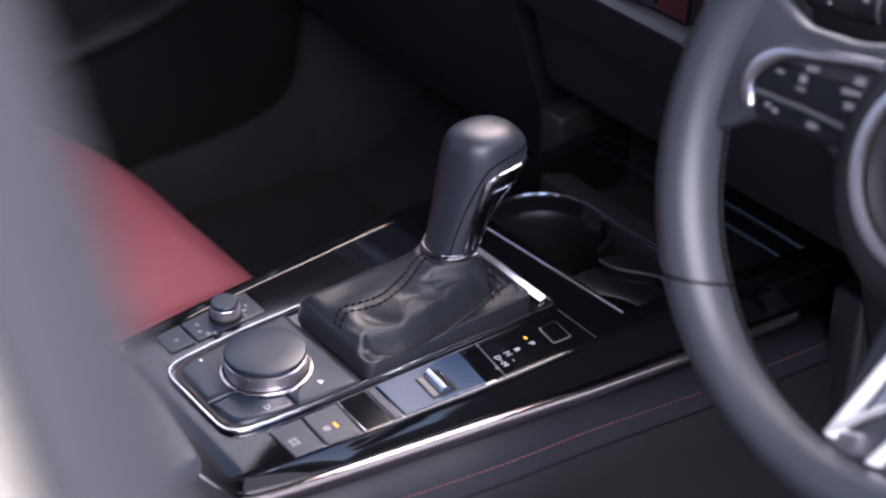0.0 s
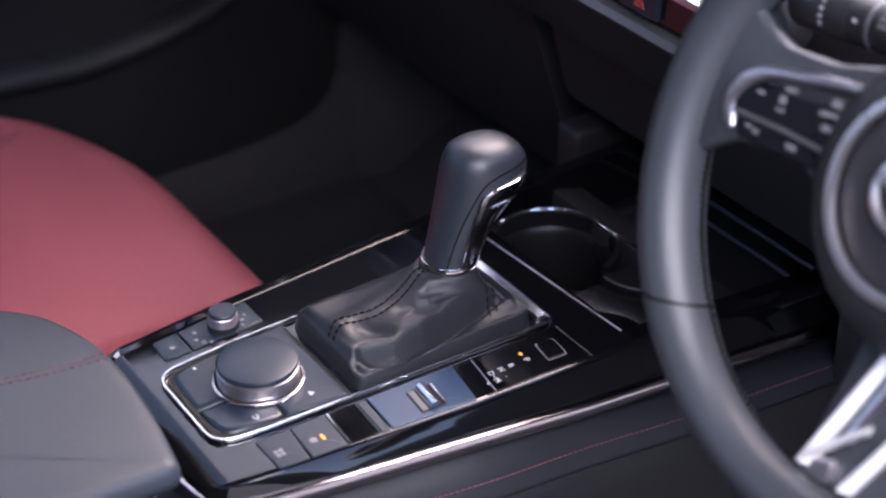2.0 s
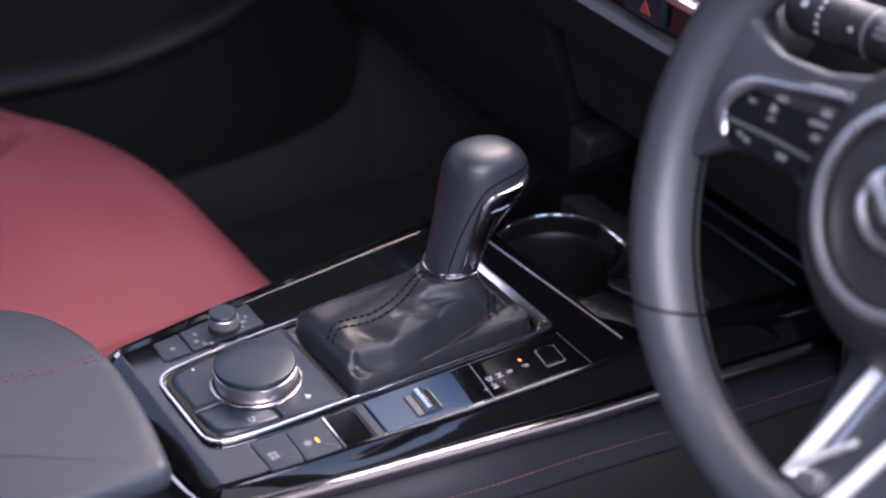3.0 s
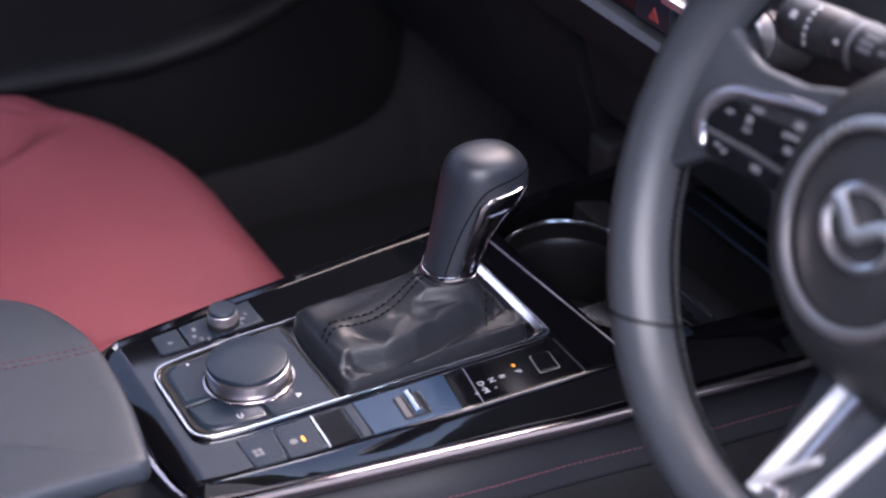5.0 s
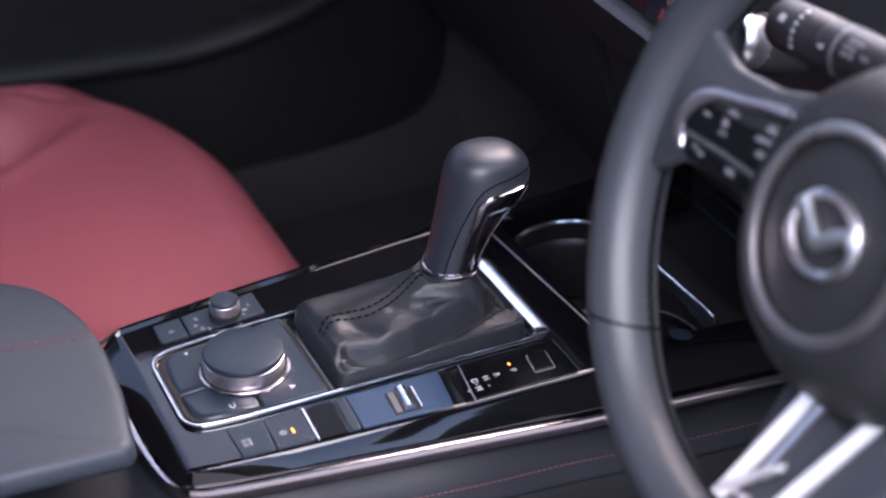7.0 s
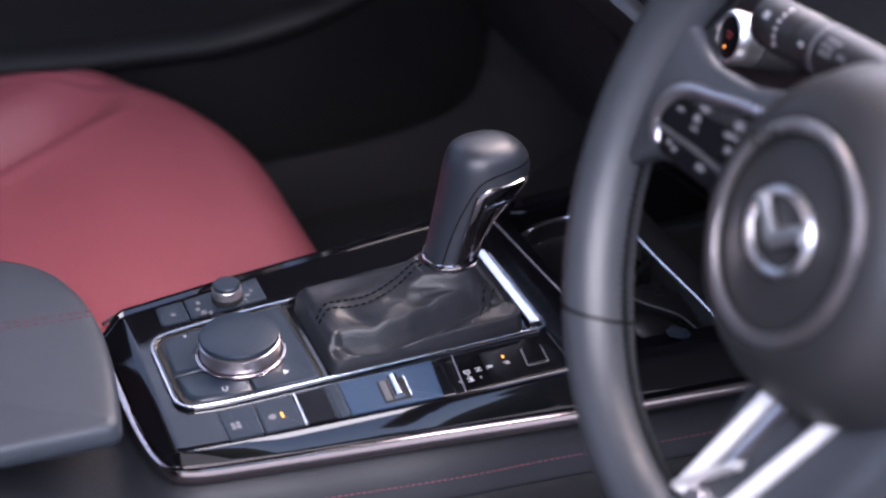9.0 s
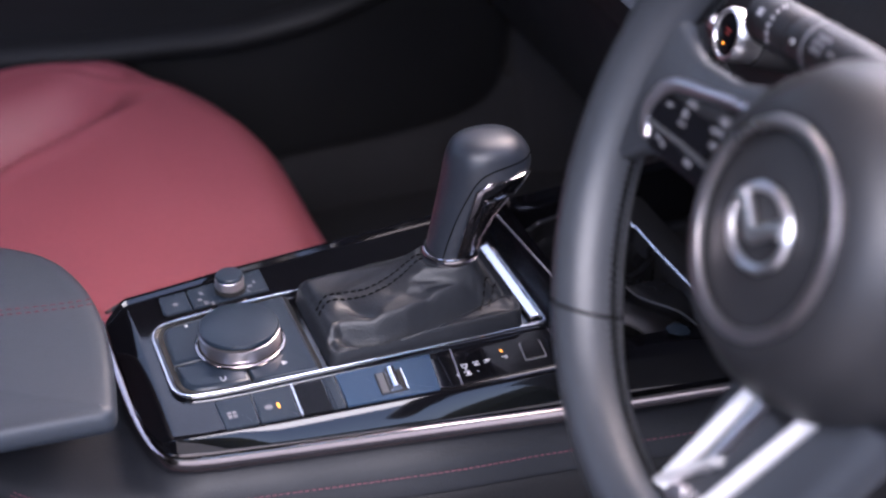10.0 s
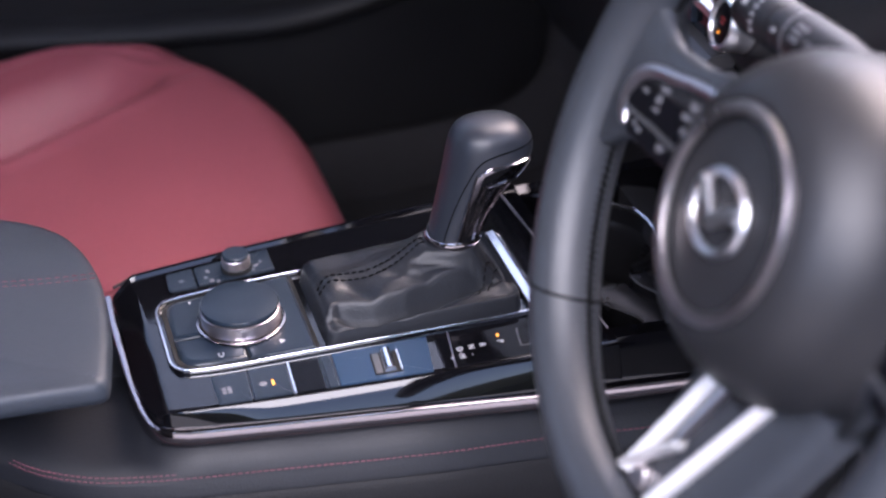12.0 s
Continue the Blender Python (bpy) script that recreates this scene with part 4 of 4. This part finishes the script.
# sewn seam that runs up the near side and bends forward under the crown
seam = spline([(0.02, -128 * D, 0), (0.25, -126 * D, 0), (0.45, -122 * D, 0), (0.55, -114 * D, 0), (0.60, -102 * D, 0), (0.635, -82 * D, 0), (0.645, -50 * D, 0), (0.64, -15 * D, 0), (0.63, 40 * D, 0)], 10)
part("seam", tube([grip(p.x, p.y, 0.0001) for p in seam], 0.0005, 6), M_DARKTHREAD, hold)


def patch(s0, s1, a0, a1, lift, n=16, m=12, shape=None):
    outer, inner = [], []
    for i in range(n + 1):
        t = i / n
        row = []
        for j in range(m + 1):
            lo, hi = (shape(t) if shape else (a0, a1))
            row.append((s0 + (s1 - s0) * t, lo + (hi - lo) * j / m))
        outer.append(row)
    bm = bmesh.new()
    top = [[bm.verts.new(grip(s, a, lift)) for s, a in r] for r in outer]
    bot = [[bm.verts.new(grip(s, a, -0.001)) for s, a in r] for r in outer]
    for i in range(n):
        for j in range(m):
            bm.faces.new((top[i][j], top[i + 1][j], top[i + 1][j + 1], top[i][j + 1]))
    edge = [(i, 0) for i in range(n + 1)] + [(n, j) for j in range(1, m + 1)] + [(i, m) for i in range(n - 1, -1, -1)] + [(0, j) for j in range(m - 1, 0, -1)]
    for (i, j), (k, l) in zip(edge, edge[1:] + edge[:1]):
        bm.faces.new((top[i][j], bot[i][j], bot[k][l], top[k][l]))
    return bm


def insert_edge(t):
    return (-97 - 17 * smooth(0, 0.9, t) + 14 * smooth(0.86, 1.0, t)) * D, (-46 + 12 * smooth(0.35, 1, t)) * D


part("chrome_insert", patch(0.015, 0.52, 0, 0, 0.0007, 24, 12, insert_edge), M_GLOSS, hold, "gloss black insert", angle=50)
left = [(0.02 + 0.50 * t / 16, insert_edge(t / 16)[0] / D) for t in range(17)]
right = [(0.02 + 0.50 * t / 16, insert_edge(t / 16)[1] / D) for t in range(17)]
loop = left + [(0.522, -80), (0.526, -66), (0.526, -50)] + right[::-1]
part("insert_frame", tube([grip(q, a * D, 0.0010) for q, a in loop], 0.0007, 6), M_DARKCHROME, hold, "bright frame of the insert")
part("insert_frame", patch(0.02, 0.515, 0, 0, 0.0013, 20, 3, lambda t: (insert_edge(t)[0], insert_edge(t)[0] + 9 * D)), M_DARKCHROME, hold, "broad dark chrome edge of the insert", angle=60)
part("insert_frame", tube([grip(q, a * D, 0.0012) for q, a in ((0.512, -98), (0.520, -88), (0.526, -72), (0.528, -56), (0.522, -44))], 0.0010, 8), M_CHROME, hold, "bright upper edge of the insert")
button = part("release_button", patch(0.05, 0.35, -84 * D, -60 * D, 0.0016, 10, 8), M_DARKCHROME, hold, "dark chrome release button")
part("button_edge", tube([grip(q, a * D, 0.0018) for q, a in ((0.365, -94), (0.372, -82), (0.380, -68), (0.378, -54))], 0.0011, 8), M_CHROME, hold, "bright upper edge of the button")
for a0, a1, b0 in ((-87, -82, -11), (-62, -54, 2)):
    part("button_edge", patch(0.05, 0.36, 0, 0, 0.0020, 10, 3, lambda t: ((a0 + b0 * t) * D, (a1 + b0 * t) * D)), M_DARKCHROME, hold, "dark chrome side of the button", angle=60)

# ---- steering wheel ----
TILT = radians(22)
Rw, Uw, Nw = Vector((0, -1, 0)), Vector((math.sin(TILT), 0, math.cos(TILT))), Vector((-math.cos(TILT), 0, math.sin(TILT)))
WM = Matrix(((Rw.x, Uw.x, Nw.x, 0.21), (Rw.y, Uw.y, Nw.y, -0.384), (Rw.z, Uw.z, Nw.z, 0.853), (0, 0, 0, 1)))
wheel = thing("steering_wheel", "black leather steering wheel with chrome trims and a round hub", "steering wheel", (0.21, -0.384, 0.853))


def wpart(name, bm, material, parent=None, label="", angle=40):
    bmesh.ops.transform(bm, matrix=WM, verts=bm.verts[:])
    return part(name, bm, material, parent or wheel, label, angle=angle)


RO, RT = 0.1685, 0.0175
HX, HY = 0.006, 0.006


def rim_point(a, b, grow=0.0):
    """a round the wheel from the driver's right, b round the section."""
    thick = RT + grow + 0.0018 * math.exp(-((math.cos(a - radians(205))) - 1) ** 2 / 0.02) + 0.002 * (math.exp(-((a - radians(150)) / 0.28) ** 2))
    r = RO + thick * 0.93 * math.cos(b)
    return Vector((r * math.cos(a), r * math.sin(a), -0.004 + thick * 1.08 * math.sin(b)))


bm = bmesh.new()
ringv = []
NA, NBW = 160, 28
for i in range(NA):
    a = 2 * math.pi * i / NA
    ringv.append([bm.verts.new(rim_point(a, 2 * math.pi * k / NBW)) for k in range(NBW)])
for i in range(NA):
    for k in range(NBW):
        bm.faces.new((ringv[i][k], ringv[(i + 1) % NA][k], ringv[(i + 1) % NA][(k + 1) % NBW], ringv[i][(k + 1) % NBW]))
rimo = wpart("rim", bm, M_RIM, None, "black leather rim", 80)
for deg in (219, 321):
    wpart("seam", tube([rim_point(radians(deg) + (1 if deg < 270 else -1) * 0.06 * (1 - math.cos(2 * math.pi * k / 28)), 2 * math.pi * k / 28, 0.0002) for k in range(28)], 0.0008, 6, closed=True, up=Vector((0.3, 0.2, 0.9))), M_DARKTHREAD, rimo)
bm = bmesh.new()
for k in range(230):
    a = 2 * math.pi * k / 230
    b = math.pi * 1.09
    tube([rim_point(a, b - 0.17, 0.0004), rim_point(a + 0.012, b + 0.17, 0.0004)], 0.00060, 4, bm=bm)
wpart("sewn_groove", tube([rim_point(2 * math.pi * k / 160, math.pi * 1.09, -0.0004) for k in range(160)], 0.001, 6, closed=True, flat=(0.0011, 0.0011)), M_DARKTHREAD, rimo, "sunk seam on the inner side of the rim")
so = wpart("stitching", bm, M_DARKTHREAD, rimo, "black stitches inside the rim")
tagged(so, kind="stuff")
# hub: a domed pad with deep sides
hub = wpart("hub", revolve([(0.086, -0.075), (0.089, -0.050), (0.086, -0.022), (0.078, -0.004), (0.068, 0.008), (0.059, 0.0145), (0.054, 0.0155), (0.0505, 0.0135), (0.0500, 0.0115), (0.046, 0.0120), (0.030, 0.0150), (0.0001, 0.0165)], 80, (HX, HY, 0.0)), M_HUB, None, "black moulded hub pad", 60)
wpart("hub_ring", tube([(HX + 0.0500 * math.cos(a), HY + 0.0500 * math.sin(a), 0.0164) for a in np.linspace(0, 2 * math.pi, 96, endpoint=False)], 0.002, 8, closed=True, flat=(0.0034, 0.0020)), M_SATIN, hub, "satin chrome ring")
# plain emblem: an oval with two wings
em = wpart("emblem", tube([(HX + 0.0225 * math.cos(a), HY + 0.0005 + 0.0185 * math.sin(a), 0.0178) for a in np.linspace(0, 2 * math.pi, 64, endpoint=False)], 0.0024, 8, closed=True), M_BRIGHT, hub, "chrome emblem")
for sgn in (-1, 1):
    wpart("emblem_wing", tube([(HX + sgn * q[0], HY + q[1], 0.0198) for q in ((0.020, 0.0075), (0.014, 0.0065), (0.007, 0.001), (0.0, -0.0045))], 0.0026, 8, flat=(0.0040, 0.0026)), M_BRIGHT, em)
# side spokes with key pods
for sgn in (-1, 1):
    out = rounded([(-0.168, 0.083), (-0.153, 0.062), (-0.139, 0.0480), (-0.117, 0.0405), (-0.082, 0.0440), (-0.048, 0.0555), (-0.030, 0.0600), (-0.030, -0.035), (-0.080, -0.010), (-0.128, -0.018), (-0.146, -0.032), (-0.164, -0.040), (-0.174, 0.0)], 0.006, 3)
    if sgn > 0:
        out = [Vector((0.115 - 0.35 * p.x, p.y)) for p in out][::-1]
    rings = [[(p.x, p.y, -0.011) for p in inset(out, 0.003)], [(p.x, p.y, -0.008) for p in out], [(p.x, p.y, -0.003) for p in out], [(p.x, p.y, -0.0005) for p in inset(out, 0.0014)], [(p.x, p.y, 0.001) for p in inset(out, 0.0035)]]
    spoke = wpart("spoke", loft(rings), M_RIM, None, "black side spoke", 70)
    m = lambda q: [(x if sgn < 0 else 0.115 - 0.35 * x, y, z) for x, y, z in q]
    arch = spline(m([(-0.1300, -0.0115, 0.0008), (-0.1348, -0.0060, 0.0018), (-0.1368, 0.0040, 0.0028), (-0.1300, 0.0165, 0.0034), (-0.1165, 0.0250, 0.0036), (-0.0970, 0.0300, 0.0036), (-0.0785, 0.0350, 0.0036), (-0.0500, 0.0410, 0.0036)]), 6)
    rings = []
    for k, p in enumerate(arch):
        d = (arch[min(k + 1, len(arch) - 1)] - arch[max(k - 1, 0)]).normalized()
        n = Vector((-d.y, d.x, 0))
        w = lerp(k / len(arch), [(0, 0.0022), (0.12, 0.0042), (0.40, 0.0046), (0.58, 0.0034), (1, 0.0026)])
        rings.append([p + n * w * c + Vector((0, 0, h)) for c, h in ((-1.0, -0.006), (-1.0, 0.0004), (-0.7, 0.0014), (0, 0.0020), (0.7, 0.0014), (1.0, 0.0), (1.0, -0.006))])
    wpart("pod_trim", loft(rings), M_SATIN, spoke, "satin chrome arch trim", 50)
    shape = lambda q, r: rounded([Vector(p) for p in q] if sgn < 0 else [Vector((0.115 - 0.35 * p[0], p[1])) for p in q][::-1], r, 4)
    pods = wpart("key_pod", slab(shape([(-0.1315, -0.0015), (-0.1315, 0.0055), (-0.1250, 0.0155), (-0.1140, 0.0225), (-0.0960, 0.0270), (-0.0500, 0.0375), (-0.0450, 0.0040), (-0.0604, 0.0036), (-0.0944, 0.0026)], 0.004), -0.002, 0.0040, 0.0012), M_POD, spoke, "gloss black key pod")
    wpart("upper_key", slab(shape([(-0.1200, 0.0170), (-0.1120, 0.0220), (-0.0955, 0.0262), (-0.0500, 0.0365), (-0.0490, 0.0275), (-0.0910, 0.0205)], 0.002), 0.002, 0.0048, 0.0008), M_PLASTIC, spoke)
    wpart("key_divider", tube(m([(-0.1305, -0.0016, 0.0032), (-0.0944, 0.0014, 0.0034), (-0.0604, 0.0026, 0.0034), (-0.0460, 0.0028, 0.0034)]), 0.0014, 8, flat=(0.0014, 0.0016)), M_STRIP, spoke, "grey dividing bar between the keys")
    wpart("lower_keys", slab(shape([(-0.1300, -0.0034), (-0.0944, -0.0004), (-0.0604, 0.0008), (-0.0460, 0.0010), (-0.0480, -0.0090), (-0.0762, -0.0115), (-0.1061, -0.0138), (-0.1270, -0.0150)], 0.003), -0.010, 0.0012, 0.0015), M_POD, spoke)
    if sgn < 0:
        for x, y, w, l in ((-0.1170, 0.0135, 0.0050, 0.0018), (-0.0975, 0.0225, 0.0075, 0.0024), (-0.1013, 0.0155, 0.0040, 0.0042), (-0.1005, 0.0100, 0.0060, 0.0014), (-0.0666, 0.0275, 0.0065, 0.0040), (-0.0692, 0.0205, 0.0130, 0.0026), (-0.0677, 0.0136, 0.0065, 0.0034)):
            wpart("printed_mark", bar(x, y, 0.0043 if y < 0.022 else 0.0050, w, l, 10), M_PALEPRINT, pods)
        for x, y, w, l in ((-0.1190, -0.0062, 0.0045, 0.0022), (-0.1130, -0.0072, 0.0040, 0.0026), (-0.0867, -0.0050, 0.0070, 0.0032), (-0.0640, -0.0035, 0.0050, 0.0022)):
            wpart("printed_mark", bar(x, y, 0.0014, w, l, 6), M_PALEPRINT, pods)
# lower spoke: a bright U-shaped frame round a dark web
rings = []
for t in np.linspace(0, 1, 10):
    y = -0.055 - 0.103 * t
    z = -0.036 + 0.026 * t
    w, v = 0.036 - 0.008 * t, 0.075 - 0.020 * t
    rings.append([(0.012 - w, y, z - 0.014), (0.012 - w, y, z - 0.005), (0.012 - w * 0.85, y, z), (0.012 + v * 0.75, y, z), (0.012 + v * 0.9, y, z - 0.004), (0.012 + v, y, z - 0.016)])
lsp = wpart("lower_spoke", loft(rings), M_RIM, None, "dark grey lower spoke", 50)
for x0, x1 in ((0.006, -0.0085), (0.047, 0.021)):
    rings = []
    for t in np.linspace(0, 1, 8):
        c = Vector((x0 + (x1 - x0) * t, -0.060 - 0.088 * t, -0.030 + 0.023 * t))
        rings.append([c + Vector((px, 0, pz)) for px, pz in ((-0.0036, -0.005), (-0.0034, 0.0018), (-0.0022, 0.0032), (-0.0006, 0.0030), (0.0038, -0.0014), (0.0036, -0.006))])
    wpart("spoke_bar", loft(rings), M_SILVER, lsp, "bright satin spoke bar", 30)
wpart("spoke_web", slab(rounded([(0.000, -0.060), (0.040, -0.060), (0.022, -0.140), (-0.006, -0.140)], 0.004, 3), -0.040, -0.0285, 0.001), M_PLASTIC, lsp, "dark web inside the spoke")
wpart("spoke_inlay", tube([(0.014 - 0.008 * t, -0.075 - 0.052 * t, -0.028 + 0.012 * t) for t in np.linspace(0, 1, 6)], 0.003, 8, flat=(0.0030, 0.0024)), M_SATIN, lsp)
rings = []
for t in np.linspace(0, 1, 8):
    c = Vector((-0.0085 + 0.025 * t, -0.1450 + 0.030 * t, -0.0045 - 0.006 * t))
    rings.append([c + Vector((0, py, pz)) for py, pz in ((0.0028, -0.006), (0.0026, 0.0010), (0.0012, 0.0028), (-0.0014, 0.0028), (-0.0024, 0.0), (-0.0024, -0.006))])
wpart("spoke_foot", loft(rings), M_SILVER, lsp, "bright foot of the spoke frame", 30)
wpart("spoke_base", slab(rounded([(-0.014, -0.147), (0.006, -0.138), (0.010, -0.152), (-0.008, -0.158)], 0.004, 4), -0.020, -0.0085, 0.0016), M_SATIN, lsp, "satin metal base of the spoke")
# column shroud behind the hub
wpart("column_shroud", revolve([(0.055, -0.20), (0.075, -0.19), (0.078, -0.10), (0.070, -0.076), (0.060, -0.072)], 40, (HX, HY - 0.02, 0)), M_PLASTIC, None, "black column shroud", 50)

# ---- wiper stalk ----
stalk = thing("wiper_stalk", "black wiper stalk with white printed symbols", "wiper stalk", (0.31, -0.26, 0.87))
SA, SB = Vector((0.302, -0.2000, 0.8730)), Vector((0.302, -0.345, 0.8895))
ax = (SB - SA).normalized()
SM = Matrix.Translation(SA) @ ax.to_track_quat("Z", "X").to_matrix().to_4x4()


def spart(name, bm, material, parent=None, label="", angle=40):
    bmesh.ops.transform(bm, matrix=SM, verts=bm.verts[:])
    return part(name, bm, material, parent or stalk, label, angle=angle)


barrel = spart("barrel", revolve([(0.0001, 0.0), (0.0115, 0.0006), (0.0142, 0.0030), (0.0150, 0.007), (0.0152, 0.046), (0.0146, 0.0475)], 40), M_PLASTIC, None, "turning end of the stalk")
spart("white_ring", revolve([(0.0140, 0.0640), (0.0153, 0.0642), (0.0153, 0.0660), (0.0140, 0.0662)], 40), M_GREYPRINT, None, "pale index ring")
spart("sleeve", revolve([(0.0138, 0.0475), (0.0148, 0.048), (0.0150, 0.064), (0.0150, 0.100), (0.0120, 0.13), (0.0110, 0.15)], 40), M_PLASTIC)


def stalk_mark(h, turn, w, l):
    """A printed bar on the barrel at height h along it."""
    R = Matrix.Rotation(turn, 4, "Z") @ Matrix.Translation((0.0152, 0, h)) @ Matrix.Rotation(radians(90), 4, "Y")
    bm = bar(0, 0, 0, w, l)
    bmesh.ops.transform(bm, matrix=R, verts=bm.verts[:])
    return bm


inv = SM.to_3x3().inverted() @ Vector((-0.6, -0.55, 0.55))
facing = math.atan2(inv.y, inv.x)
for h, turn, w, l in [(0.017, 0.0, 0.0045, 0.0045)] + [(0.030, -0.62 + 0.30 * k, 0.0022, 0.0022) for k in range(6)] + [(0.0560, 0.35, 0.003, 0.002)]:
    spart("printed_mark", stalk_mark(h, facing + turn, w, l), M_WHITE, barrel)
for h, turn, w, l in [(0.078, 0.25, 0.010, 0.0025), (0.078, -0.02, 0.010, 0.0022), (0.080, -0.28, 0.012, 0.0022), (0.092, 0.12, 0.006, 0.0022)]:
    spart("printed_mark", stalk_mark(h, facing + turn, w, l), M_GREYPRINT, barrel)

# ---- start button ----
start = thing("start_button", "chrome-rimmed round engine start button with amber light", "start button", (0.335, -0.122, 0.824))
bd = Vector((-0.95, 0.06, 0.28)).normalized()
BM = Matrix.Translation((0.3310, -0.1315, 0.8255)) @ bd.to_track_quat("Z", "Y").to_matrix().to_4x4()


def bpart(name, bm, material, label=""):
    bmesh.ops.transform(bm, matrix=BM, verts=bm.verts[:])
    return part(name, bm, material, start, label)


bpart("bezel", revolve([(0.0185, -0.036), (0.0185, -0.006), (0.0176, -0.004), (0.0160, -0.004)], 40), M_PLASTIC)
bpart("chrome_rim", revolve([(0.0164, -0.010), (0.0166, 0.004), (0.0172, 0.006), (0.0172, 0.011), (0.0160, 0.0140), (0.0146, 0.0146), (0.0136, 0.0136), (0.0130, 0.0120), (0.0128, 0.004)], 48), M_BRIGHT, "chrome rim")
bpart("face", revolve([(0.0130, 0.004), (0.0130, 0.0118), (0.0115, 0.0124), (0.0001, 0.0126)], 40), M_POD, "dark face")
bpart("lamp", revolve([(0.0009, 0.0124), (0.0009, 0.0130), (0.0001, 0.0131)], 12, (-0.001, -0.0065, 0)), M_AMBER, "amber lamp")
for y, w in ((0.003, 0.007), (0.0002, 0.005)):
    bpart("printed_mark", bar(0, y, 0.0127, w, 0.0011), M_REDLAMP)
